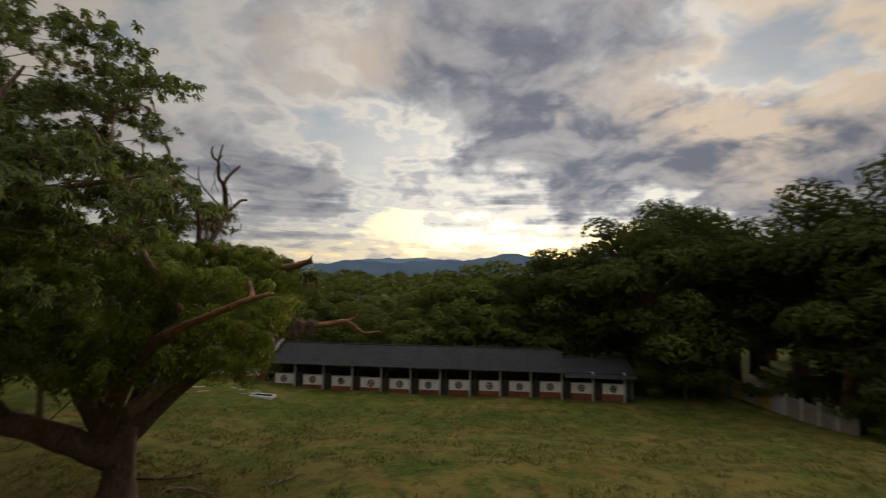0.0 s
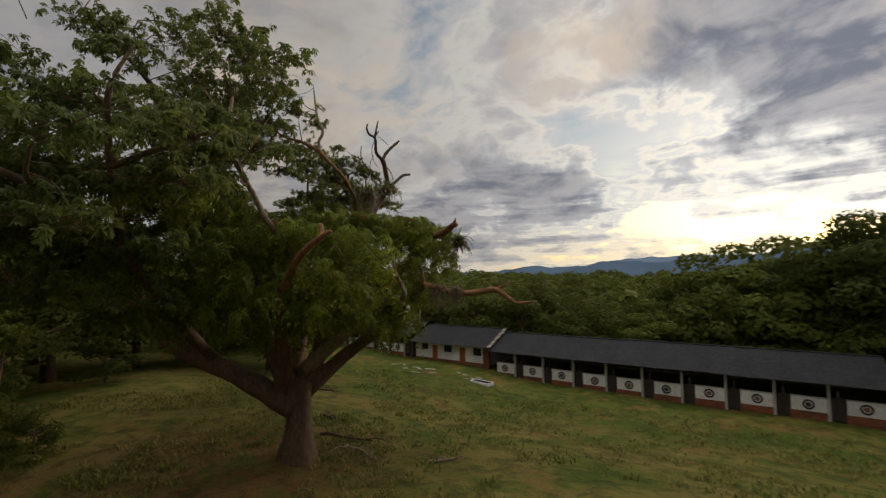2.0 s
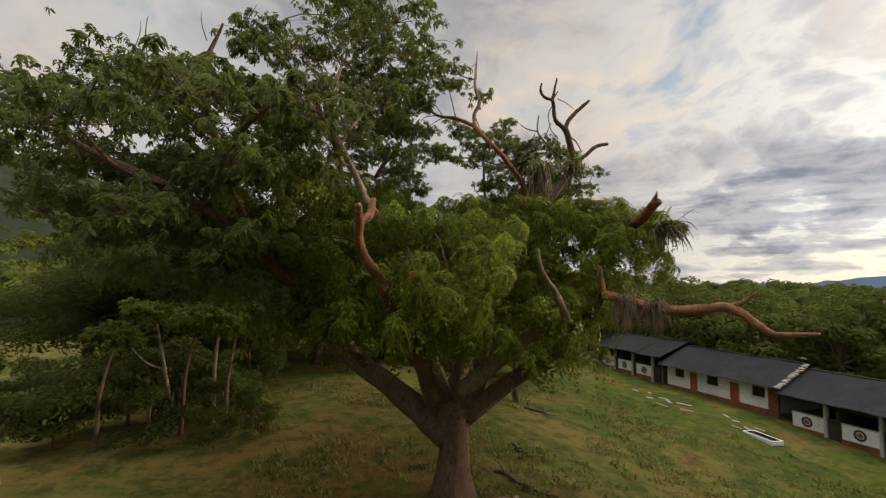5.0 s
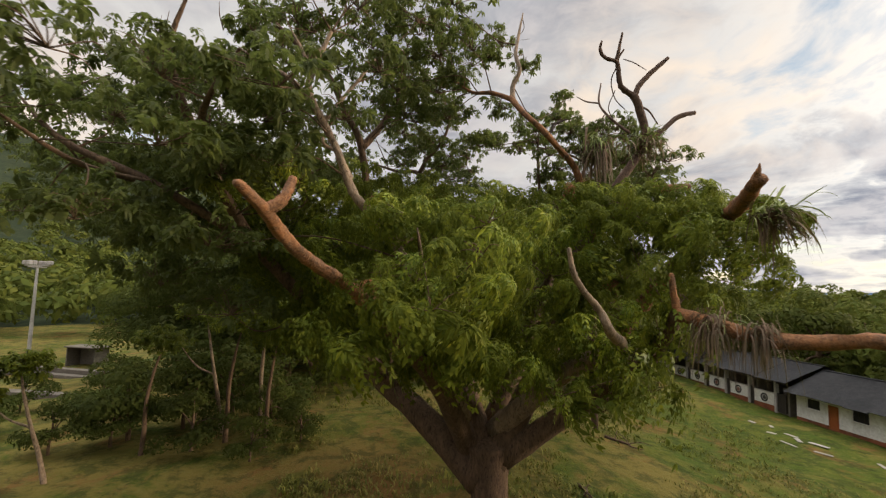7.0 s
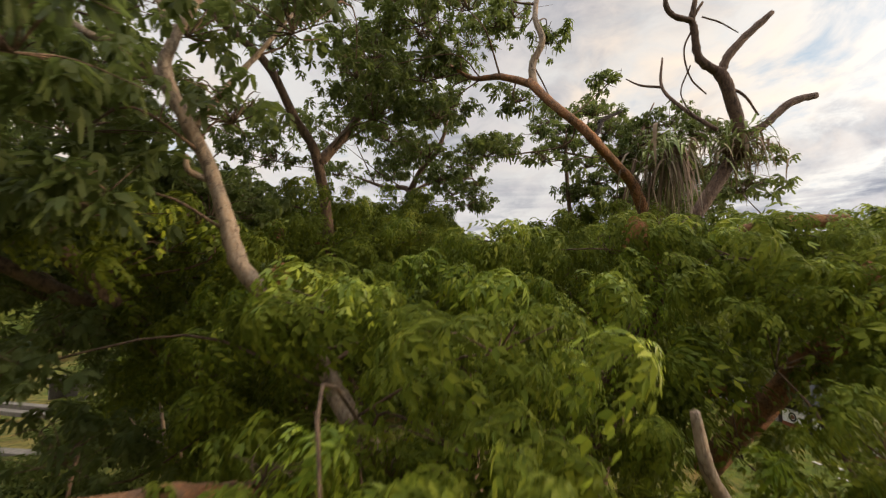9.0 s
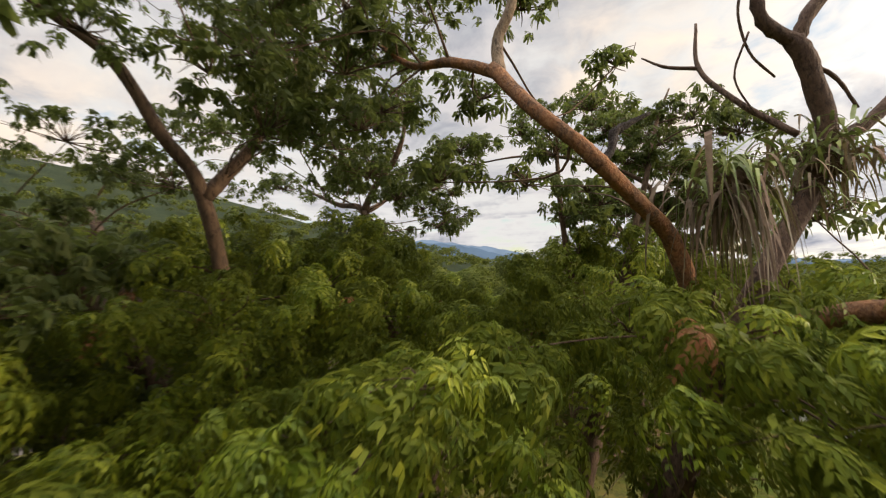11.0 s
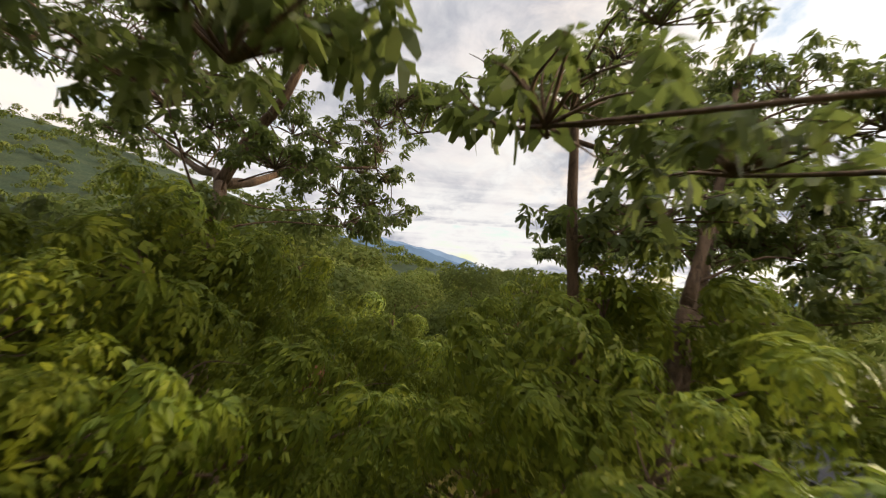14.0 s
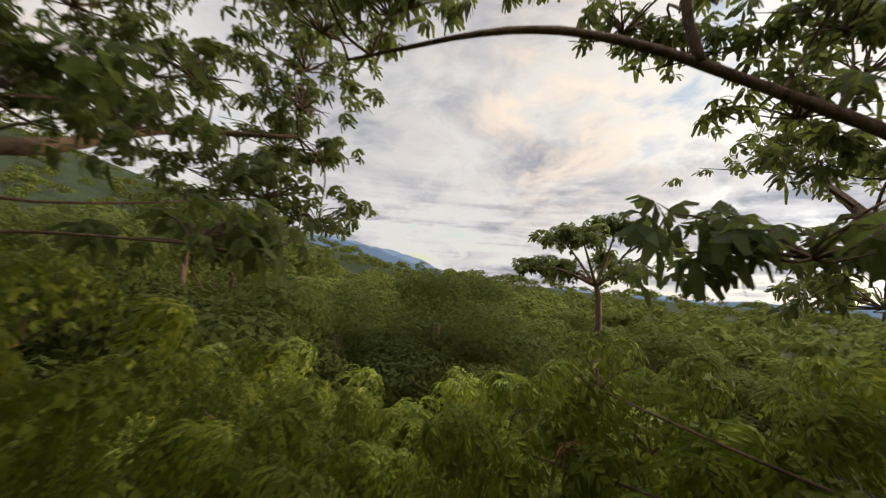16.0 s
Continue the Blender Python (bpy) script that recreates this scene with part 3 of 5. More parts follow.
stable_row("stable_block", [3.4 * k for k in range(12)], [0.02, -0.02, -0.06, -0.10, -0.12, -0.10, 0.0, 0.05, 0.12, 0.18, 0.18, 0.2], -2.1, 39.6, 2.9, 4.7,
           "long stable block, white half walls under a dark grey roof", 10,
           [(-2.1, 12.4, 2.98, 4.75), (12.4, 32.1, 3.02, 4.82), (32.1, 39.8, 2.55, 4.0)])
stable_row("far_stable_block", [-34.9, -31.9, -28.9, -25.9, -22.9, -19.9, -16.9], [1.4, 1.35, 1.3, 1.25, 1.2, 1.12, 1.05], -37.5, -14.2, 4.1, 5.5,
           "continued stable block with white half walls under a dark roof", 60, [(-37.6, -13.9, 4.05, 5.5)])


def house():
    thing = tagged(new("farm_house"), "white single-storey house with orange doors and a dark roof", "house")
    thing.matrix_world = ROW
    z = 1.0
    cuts = [("window", -12.6, -11.5, 1.25, 2.05), ("door", -10.8, -9.95, 0.05, 1.95), ("window", -8.9, -7.7, 1.2, 2.1), ("door", -6.5, -5.6, 0.05, 1.95), ("window", -4.45, -3.3, 1.15, 2.05)]
    x = -13.6
    k = 0
    for what, a, b, lo, hi in cuts + [("end", -3.05, -3.05, 0, 0)]:
        part("wall", box(bmesh.new(), x, a, 0.0, 0.2, z + 0.28, z + 2.25), WHITE, thing, "white plaster front wall")
        part("plinth", box(bmesh.new(), x, a, -0.02, 0.2, z - 1.6, z + 0.277), BRICK, thing, "brick-red painted plinth")
        if what == "end":
            break
        part("wall", box(bmesh.new(), a, b, 0.0, 0.2, z + hi, z + 2.25), WHITE, thing)
        if what == "window":
            part("wall", box(bmesh.new(), a, b, 0.0, 0.2, z + 0.28, z + lo), WHITE, thing)
            part("plinth", box(bmesh.new(), a, b, -0.02, 0.2, z - 1.6, z + 0.277), BRICK, thing)
            win = part("window", box(bmesh.new(), a, b, 0.11, 0.15, z + lo, z + hi), MARK, thing, "dark window")
            for c in np.linspace(a, b, 4):
                part("frame_bar", box(bmesh.new(), c - 0.025, c + 0.025, 0.07, 0.105, z + lo, z + hi), DARKWOOD, win)
            part("sill", box(bmesh.new(), a - 0.05, b + 0.05, -0.06, 0.06, z + lo - 0.07, z + lo - 0.004), WHITE, win)
        else:
            part("plinth", box(bmesh.new(), a, b, -0.02, 0.2, z - 1.6, z + lo), BRICK, thing)
            leaf = part("door", box(bmesh.new(), a + 0.04, b - 0.04, 0.06, 0.11, z + lo, z + hi - 0.04), DOOR, thing, "orange-brown wooden door")
            for c in (a, b - 0.04):
                part("door_jamb", box(bmesh.new(), c, c + 0.04, 0.0, 0.14, z + lo, z + hi), DOOR, leaf)
            part("door_panel", box(bmesh.new(), a + 0.16, b - 0.16, 0.045, 0.058, z + lo + 1.05, z + hi - 0.2, 0.006), DOOR, leaf)
            part("door_panel", box(bmesh.new(), a + 0.16, b - 0.16, 0.045, 0.058, z + lo + 0.15, z + lo + 0.9, 0.006), DOOR, leaf)
        x = b
        k += 1
    part("pier", box(bmesh.new(), -3.04, -2.2, -0.06, 0.25, z - 1.6, z + 2.2, 0.02), BRICK, thing, "brick-red corner pier")
    for a, b in ((-13.6, -13.4), (-3.3, -3.1)):
        part("side_wall", box(bmesh.new(), a, b, 0.21, 6.8, z - 1.6, z + 2.3), WHITE, thing)
    part("back_wall", box(bmesh.new(), -13.4, -3.3, 6.6, 6.8, z - 1.6, z + 2.3), WHITE, thing)
    roof_run(thing, -14.1, -1.9, 3.32, 5.15, seed=9, d_back=7.6)
    verge = part("verge", box(bmesh.new(), -1.93, -1.72, 3.3, 3.5, 5.02, 5.16), TILE, thing, "pale broken tiles along the roof edge")
    rng = np.random.default_rng(4)
    for i in range(13):
        t = i / 13
        d, zz = -0.8 + 4.2 * t, 3.36 + 1.83 * t
        part("tile", box(bmesh.new(), -2.02 + rng.normal(0, 0.03), -1.6 + rng.normal(0, 0.04), d, d + 0.30, zz, zz + 0.13 + rng.normal(0, 0.02), 0.02), TILE, verge)
    return thing


house()


# ---- the great tree ----
class Tree:
    """Limbs and leaf masses of one tree, gathered and then written as its parts."""

    def __init__(self, name, label, seed):
        self.thing = tagged(new(name), label, "tree")
        self.rng = np.random.default_rng(seed)
        self.pool = []
        self.twigs, self.seed = Heap(), seed

    def limb(self, points, radii, mat, name="limb", label="", sides=10, rough=0.08, flute=0.0, bears=True):
        self.seed += 1
        v, f = tube(points, radii, sides, 6, rough, self.seed, flute)
        p, r = smooth_line(points, radii, 6)
        if bears and name in ("limb", "trunk", "shoot"):
            self.pool += [(*a, b) for a, b in zip(p, r)]
        return part_np(name, v, f, mat, self.thing, label, True)

    def mass(self, centre, radius, height, heap, template, count, reach=True, ends=10, gap=0.34, tilt=0.35, size=(0.75, 1.25), pool_from=0):
        """A leaf mass: a branch from the nearest limb, twigs to several ends, and tufts round each end."""
        rng = self.rng
        c = np.array(centre, float)
        if reach and self.pool:
            pool = np.array(self.pool)
            d = np.linalg.norm(pool[:, :3] - c, axis=1) + 1.2 * np.maximum(pool[:, 2] - c[2] + 0.3, 0)
            k = d.argmin()
            a, ra = pool[k, :3], min(pool[k, 3] * 0.5, 0.010 + 0.011 * radius)
            m = (a + c) / 2 + rng.normal(0, 0.16, 3) * np.linalg.norm(c - a) + [0, 0, 0.1]
            self.twigs.add(*tube([a, m, c - [0, 0, 0.2 * height]], [max(ra, 0.016), max(ra * 0.7, 0.012), 0.01], 6, 4, 0.1, 1))
        u = rng.normal(0, 1, (ends, 3))
        u /= np.linalg.norm(u, axis=1)[:, None]
        u[:, 2] = np.abs(u[:, 2]) * 1.2 - 0.3
        e = c + u * np.array([radius, radius, height]) * rng.uniform(0.45, 0.95, (ends, 1))
        for q in e:
            k = c + (q - c) * 0.5 + rng.normal(0, 0.08 * radius, 3)
            self.twigs.add(*tube([c - [0, 0, 0.2 * height], k, q], [0.012, 0.009, 0.004], 4, 3, 0.0, 1))
        which = rng.integers(0, ends, count)
        spots = e[which] + np.clip(rng.normal(0, 1, (count, 3)), -1.7, 1.7) * np.array([gap * radius, gap * radius, gap * height * 0.8])
        t = template[rng.integers(0, len(template))]
        half = count // 2
        heap.add(*scatter(template[0], spots[:half], rng, size, tilt))
        heap.add(*scatter(t, spots[half:], rng, size, tilt))

    def dome(self, centre, radius, height, heap, light, count, size, lightened=0.36):
        """A rounded mass: umbrellas of leaflets side by side over its upper side, with a branch and twigs inside."""
        rng = self.rng
        c = np.array(centre, float)
        self.mass(centre, radius * 0.8, height * 0.8, heap, FEATHER, 0, ends=5)
        knots = max(5, count // 5)
        k = np.arange(knots) + 0.5
        z = 1 - 1.5 * k / knots
        a = k * 2.39996 + rng.uniform(0, 6.28)
        q = np.sqrt(np.maximum(1 - z * z, 0))
        v = np.stack([np.cos(a) * q, np.sin(a) * q, z], -1) + rng.normal(0, 0.10, (knots, 3))
        lump = np.array([noise.noise((b[0] * 1.7 + c[0], b[1] * 1.7 + c[1], b[2] * 1.7 + c[2])) for b in v])
        hub = v * (0.84 + 0.36 * lump + rng.normal(0, 0.10, knots))[:, None]
        which = np.arange(count) % knots
        tuft = rng.normal(0, 1, (count, 3)) * [1, 1, 0.6]
        tuft /= np.linalg.norm(tuft, axis=1)[:, None]
        tuft[:, 2] = np.abs(tuft[:, 2]) * 0.8 - 0.25
        e = c + hub[which] * np.array([radius, radius, height]) + tuft * rng.uniform(0.10, 0.34, (count, 1))
        u = v[which] + 0.5 * tuft
        u /= np.maximum(np.linalg.norm(u, axis=1), 0.3)[:, None]
        lean = u[:, :2] * np.array([0.75, 0.75])
        # Some upward-facing knots take the lightened leaf, imitating light on the tops.
        lightened_top = (rng.random(knots) < lightened)[which] & (u[:, 2] > 0.1)
        kind = rng.integers(0, len(FEATHER), count)
        kind[(rng.random(count) < 0.006) & (u[:, 2] > -0.2)] = -1
        if (kind < 0).any():
            dried.add(*scatter(FEATHER[0], e[kind < 0], rng, (0.45, 0.8), 0.5))
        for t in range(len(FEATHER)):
            for mask, target in ((lightened_top, light), (~lightened_top, heap)):
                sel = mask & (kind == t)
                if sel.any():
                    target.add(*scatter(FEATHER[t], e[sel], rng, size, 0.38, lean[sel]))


rng0 = np.random.default_rng(7)
BUNCH = [rosette(rng0, int(rng0.integers(6, 9)), 0.15, 0.072) for _ in range(6)]
FEATHER = [umbrella(rng0, int(rng0.integers(5, 10)), 7, rng0.uniform(0.28, 0.42)) for _ in range(9)]

big = Tree("great_tree", "huge spreading tree with dense green foliage and dead broken limbs", 11)
F = (-12.2, 18.45)
big.limb([(F[0], F[1], -0.9), (F[0], F[1], -0.3), (F[0], F[1], 0.5), (F[0] + 0.05, F[1], 1.3), (F[0], F[1], 2.1), (F[0] - 0.1, F[1] + 0.02, 2.9)],
         [1.05, 0.86, 0.66, 0.55, 0.57, 0.70], BARK, "trunk", "thick fluted grey-brown trunk", 22, 0.05, 0.14)
big.limb([(-12.3, 18.3, 1.9), (-13.9, 16.6, 3.5), (-15.8, 14.6, 5.2), (-17.2, 13.0, 8.2), (-18.3, 11.6, 10.6), (-20.2, 9.6, 13.4)], [0.56, 0.44, 0.38, 0.32, 0.24, 0.12], BARK)
big.limb([(-12.3, 18.4, 2.2), (-13.5, 17.9, 4.8), (-15.0, 18.2, 8.0), (-17.2, 17.4, 11.0), (-19.3, 17.2, 13.1), (-21.4, 16.4, 13.7), (-23.4, 15.2, 14.6)], [0.55, 0.40, 0.22, 0.12, 0.10, 0.08, 0.04], BARK)
big.limb([(-12.2, 18.5, 2.2), (-12.0, 19.9, 5.0), (-11.7, 21.0, 7.8), (-11.1, 21.3, 9.4)], [0.50, 0.37, 0.25, 0.15], BARK)
big.limb([(-11.1, 21.3, 9.4), (-10.8, 20.95, 10.4), (-10.68, 20.7, 11.0), (-10.52, 20.36, 11.47), (-10.3, 19.92, 11.72), (-10.15, 19.59, 11.91), (-10.03, 19.3, 12.09), (-10.08, 19.13, 12.29), (-10.15, 18.96, 12.47), (-10.27, 18.8, 12.67), (-10.58, 18.68, 13.02), (-11.07, 18.58, 13.55)],
         [0.15, 0.125, 0.112, 0.10, 0.088, 0.084, 0.09, 0.082, 0.078, 0.078, 0.082, 0.09], BARK_RUST, "limb", "rust-brown limb rising through the crown", 16, 0.06)
big.limb([(-11.0, 18.63, 13.46), (-11.2, 18.7, 14.0), (-11.15, 18.9, 14.5), (-11.5, 18.9, 15.2), (-12.0, 19.2, 16.2), (-12.6, 19.6, 17.4)], [0.08, 0.072, 0.066, 0.06, 0.05, 0.02], BARK_PALE)
big.limb([(-11.0, 18.63, 13.46), (-11.75, 18.2, 13.95), (-12.6, 17.8, 14.3), (-13.6, 17.3, 15.2)], [0.08, 0.07, 0.055, 0.025], BARK_RUST)
big.limb([(-10.03, 19.3, 12.08), (-10.07, 19.44, 12.26), (-10.12, 19.53, 12.46), (-10.13, 19.68, 12.55), (-10.12, 19.95, 12.68)], [0.05, 0.04, 0.048, 0.036, 0.018], BLACK_WOOD, "stub", "black broken stub", 9, 0.3)
# limb towards the open side with a forked broken end
big.limb([(-12.8, 18.1, 2.5), (-11.0, 16.6, 5.0), (-9.0, 14.9, 6.8), (-8.0, 14.3, 7.4)], [0.40, 0.28, 0.19, 0.15], BARK, bears=False)
big.limb([(-8.0, 14.3, 7.4), (-7.2, 13.9, 7.75), (-6.2, 13.3, 8.1), (-5.4, 12.95, 8.42), (-4.75, 12.8, 8.66), (-4.05, 12.6, 8.85)], [0.15, 0.13, 0.11, 0.10, 0.085, 0.05], BARK_RUST, "limb", "bare rust-brown limb with a broken fork", 12, 0.16, 0.0, False)
big.limb([(-4.75, 12.8, 8.66), (-4.80, 13.0, 8.82), (-4.95, 13.1, 9.15)], [0.085, 0.075, 0.06], BARK_RUST, "prong", "", 8, 0.15)
big.limb([(-11.9, 17.5, 3.9), (-10.2, 16.4, 6.4), (-8.22, 15.45, 7.74), (-8.34, 14.97, 8.55), (-8.48, 14.57, 9.11), (-8.54, 14.01, 9.68), (-8.74, 13.75, 10.32), (-8.94, 13.41, 11.1), (-9.06, 12.89, 12.08), (-9.1, 12.93, 12.6), (-9.22, 13.08, 13.15), (-9.41, 13.3, 13.84)], [0.26, 0.18, 0.12, 0.10, 0.095, 0.10, 0.092, 0.088, 0.09, 0.07, 0.066, 0.04], BARK_PALE, "limb", "pale bare limb", 12, 0.18)
big.limb([(-9.06, 12.89, 12.03), (-9.09, 12.34, 12.47), (-9.11, 11.94, 12.6), (-9.18, 11.39, 13.06)], [0.062, 0.055, 0.05, 0.035], BARK_PALE, "limb", "", 9, 0.18)
big.limb([(-9.0, 13.24, 11.42), (-9.01, 13.61, 12.0), (-9.07, 14.0, 12.58), (-9.14, 14.37, 13.19)], [0.05, 0.042, 0.034, 0.02], BARK_PALE, "limb", "", 8, 0.18)
big.limb([(-9.1, 12.93, 12.6), (-9.3, 12.63, 13.28), (-9.52, 12.33, 13.86)], [0.045, 0.038, 0.02], BARK_PALE, "limb", "", 8, 0.18)
big.limb([(-8.85, 13.54, 10.75), (-8.84, 13.29, 10.86), (-8.83, 13.25, 11.05)], [0.045, 0.04, 0.03], BARK_PALE, "stub")
big.limb([(-12.4, 18.7, 3.3), (-9.9, 19.9, 5.6), (-8.0, 20.1, 6.4), (-6.5, 18.9, 6.95), (-6.42, 18.6, 7.4), (-6.3, 18.2, 7.75), (-6.22, 17.95, 8.1), (-6.2, 17.85, 8.52)], [0.34, 0.24, 0.17, 0.10, 0.07, 0.06, 0.055, 0.04], BARK_PALE, "limb", "pale dead limb with a broken tip", bears=False)
# dead fork above the hanging plants
big.limb([(-11.2, 20.2, 7.6), (-10.8, 21.4, 10.2), (-10.60, 22.80, 12.30), (-10.52, 22.65, 13.44), (-10.53, 22.43, 13.90)], [0.15, 0.14, 0.125, 0.125, 0.12], DEADWOOD, "dead_limb", "bare dead forked limb")
big.limb([(-10.52, 22.48, 13.84), (-10.58, 22.05, 14.15), (-10.55, 21.93, 14.73), (-10.54, 21.87, 14.92)], [0.1, 0.08, 0.07, 0.065], DEADWOOD, "dead_limb", "", 9, 0.16)
big.limb([(-10.54, 21.87, 14.92), (-10.61, 21.50, 15.02), (-10.62, 21.35, 15.27), (-10.59, 21.39, 15.53)], [0.06, 0.055, 0.05, 0.03], DEADWOOD, "dead_limb", "", 9, 0.16)
big.limb([(-10.55, 21.88, 14.88), (-10.51, 21.91, 15.19), (-10.43, 22.01, 15.81)], [0.06, 0.055, 0.03], DEADWOOD, "dead_limb", "", 9, 0.16)
big.limb([(-10.54, 21.89, 14.95), (-10.50, 21.98, 15.12), (-10.46, 22.08, 15.29)], [0.035, 0.030000000000000002, 0.025], DEADWOOD, "dead_limb", "", 9, 0.16)
big.limb([(-10.52, 22.48, 13.87), (-10.45, 22.62, 14.21), (-10.35, 22.95, 14.59), (-10.19, 23.45, 15.07)], [0.09, 0.085, 0.08, 0.06], DEADWOOD, "dead_limb", "", 9, 0.16)
big.limb([(-10.53, 23.01, 12.59), (-10.42, 23.39, 12.83), (-10.28, 23.88, 13.26), (-10.16, 24.37, 13.40)], [0.08, 0.08, 0.075, 0.06], DEADWOOD, "dead_limb", "", 9, 0.16)
big.limb([(-10.49, 22.08, 14.99), (-10.43, 22.43, 14.88), (-10.37, 22.80, 14.67)], [0.018, 0.016, 0.01], DEADWOOD, "dead_limb", "", 9, 0.16)
big.limb([(-10.54, 21.93, 14.82), (-10.63, 21.74, 14.33), (-10.66, 21.88, 13.77), (-10.62, 22.20, 13.43)], [0.02, 0.018, 0.018, 0.014], DEADWOOD, "dead_limb", "", 9, 0.16)
big.limb([(-10.51, 22.65, 13.55), (-10.46, 22.94, 13.40), (-10.44, 23.24, 13.00)], [0.03, 0.028, 0.02], DEADWOOD, "dead_limb", "", 9, 0.16)
big.limb([(-10.63, 21.87, 14.01), (-10.73, 21.70, 13.45), (-10.72, 21.96, 12.97)], [0.014, 0.014, 0.01], DEADWOOD, "dead_limb", "", 9, 0.16)
big.limb([(-10.4, 22.2, 12.6), (-10.9, 21.9, 13.2), (-11.4, 21.8, 13.9), (-11.6, 22.0, 14.7)], [0.045, 0.04, 0.034, 0.02], DEADWOOD, "dead_limb")
big.limb([(-11.4, 21.8, 13.9), (-11.7, 21.5, 14.05), (-11.95, 21.3, 14.3)], [0.03, 0.024, 0.012], DEADWOOD, "dead_limb")
# lower side limb with the broken dead end that hangs over the field
big.limb([(-12.1, 18.8, 2.6), (-11.0, 20.6, 4.2), (-9.0, 21.2, 5.6), (-7.6, 21.0, 6.7), (-6.70, 20.58, 7.32)], [0.42, 0.30, 0.20, 0.15, 0.14], BARK)
big.limb([(-6.70, 20.58, 7.32), (-6.69, 20.45, 8.14)], [0.09, 0.055], BARK_RUST, "stub", "short orange-brown broken stub", 9, 0.2)
big.limb([(-6.70, 20.58, 7.32), (-5.34, 21.52, 6.93), (-3.98, 21.92, 7.07), (-3.39, 22.15, 6.70), (-3.08, 22.29, 6.50), (-2.33, 22.58, 6.57)], [0.15, 0.14, 0.12, 0.095, 0.07, 0.03], BARK_RUST, "dead_limb", "bare broken limb", 10, 0.18)
big.limb([(-3.98, 21.92, 7.07), (-3.64, 22.06, 7.22), (-3.35, 22.09, 7.46)], [0.08, 0.06, 0.02], BARK_RUST, "dead_limb", "", 8, 0.18)
big.limb([(-10.4, 21.5, 6.2), (-9.2, 22.4, 8.2), (-7.9, 22.9, 9.5), (-6.7, 22.3, 9.75), (-5.7, 21.65, 10.02)], [0.22, 0.20, 0.18, 0.17, 0.13], BARK_RUST, "limb", "thick brown broken limb", 12, 0.2)
big.limb([(-5.82, 21.7, 10.0), (-5.68, 21.62, 10.14), (-5.62, 21.6, 10.3)], [0.09, 0.06, 0.008], BARK_RUST, "splinter", "", 6, 0.3)
big.limb([(-11.0, 21.9, 10.1), (-10.2, 22.0, 10.4), (-9.2, 22.1, 10.55), (-8.4, 22.5, 10.5)], [0.14, 0.13, 0.12, 0.10], BARK_RUST)
big.limb([(-15.0, 21.6, 10.2), (-14.95, 21.35, 12.0), (-14.95, 21.3, 13.3), (-15.1, 21.4, 14.3)], [0.08, 0.06, 0.05, 0.02], BARK)
# limb that carries the near side of the crown
big.limb([(-14.6, 15.9, 4.2), (-13.6, 13.4, 6.6), (-12.2, 11.4, 8.8), (-10.6, 10.3, 11.0), (-9.6, 9.8, 12.8), (-9.2, 10.2, 14.2)], [0.26, 0.21, 0.17, 0.12, 0.08, 0.03], BARK)
big.limb([(-12.2, 11.4, 8.8), (-11.4, 9.0, 10.2), (-11.6, 6.8, 11.2), (-12.4, 5.2, 12.6)], [0.14, 0.11, 0.08, 0.03], BARK)
big.limb([(-10.6, 10.3, 11.0), (-8.8, 10.8, 11.4), (-7.2, 11.8, 12.0)], [0.10, 0.075, 0.03], BARK)
big.limb([(-11.4, 9.0, 10.2), (-9.6, 8.2, 10.2), (-7.8, 7.8, 10.6)], [0.08, 0.06, 0.025], BARK)
# left and far limbs of the upper crown
big.limb([(-15.2, 15.6, 5.0), (-14.9, 14.8, 9.5), (-14.5, 14.3, 12.6), (-14.2, 13.7, 13.7), (-13.9, 13.1, 14.8), (-13.6, 12.2, 15.5), (-13.7, 10.6, 16.9)], [0.20, 0.16, 0.125, 0.11, 0.10, 0.085, 0.04], BARK)
big.limb([(-14.5, 14.3, 12.6), (-15.0, 15.2, 14.0), (-15.4, 15.8, 15.6), (-15.8, 16.0, 17.4)], [0.14, 0.11, 0.08, 0.03], BARK)
big.limb([(-17.2, 13.0, 8.2), (-17.6, 10.8, 11.2), (-17.2, 8.6, 13.4), (-17.8, 6.4, 14.8)], [0.24, 0.18, 0.12, 0.04], BARK)
big.limb([(-19.3, 17.2, 13.1), (-19.1, 17.6, 13.9), (-18.6, 18.1, 14.5), (-18.4, 18.4, 15.5), (-18.6, 18.2, 16.6)], [0.11, 0.10, 0.08, 0.06, 0.02], BARK)
big.limb([(-19.3, 17.2, 13.1), (-20.9, 17.6, 13.5), (-21.7, 18.5, 14.1), (-21.5, 20.2, 14.3)], [0.11, 0.09, 0.06, 0.02], BARK)
big.limb([(-13.0, 18.6, 2.8), (-13.8, 20.4, 6.0), (-14.6, 22.2, 9.6), (-15.0, 23.0, 11.6), (-15.6, 24.1, 12.9), (-16.4, 23.9, 13.65), (-16.85, 23.3, 14.0), (-17.3, 22.3, 14.3), (-17.8, 21.4, 14.4), (-19.2, 20.4, 14.5)], [0.42, 0.26, 0.12, 0.08, 0.065, 0.055, 0.048, 0.04, 0.03, 0.016], BARK, "limb", "arching limb that bridges the crown")
big.limb([(-15.0, 23.0, 11.6), (-15.1, 23.6, 13.2), (-15.4, 24.2, 14.6), (-15.6, 24.8, 15.6)], [0.08, 0.06, 0.045, 0.02], BARK)
big.limb([(-14.8, 22.6, 10.6), (-16.2, 24.6, 12.2), (-17.4, 26.0, 13.4), (-18.6, 27.4, 14.4)], [0.16, 0.12, 0.08, 0.03], BARK)
big.limb([(-17.1, 22.7, 14.2), (-17.15, 22.6, 14.6), (-17.1, 22.5, 15.0)], [0.045, 0.04, 0.03], BARK)

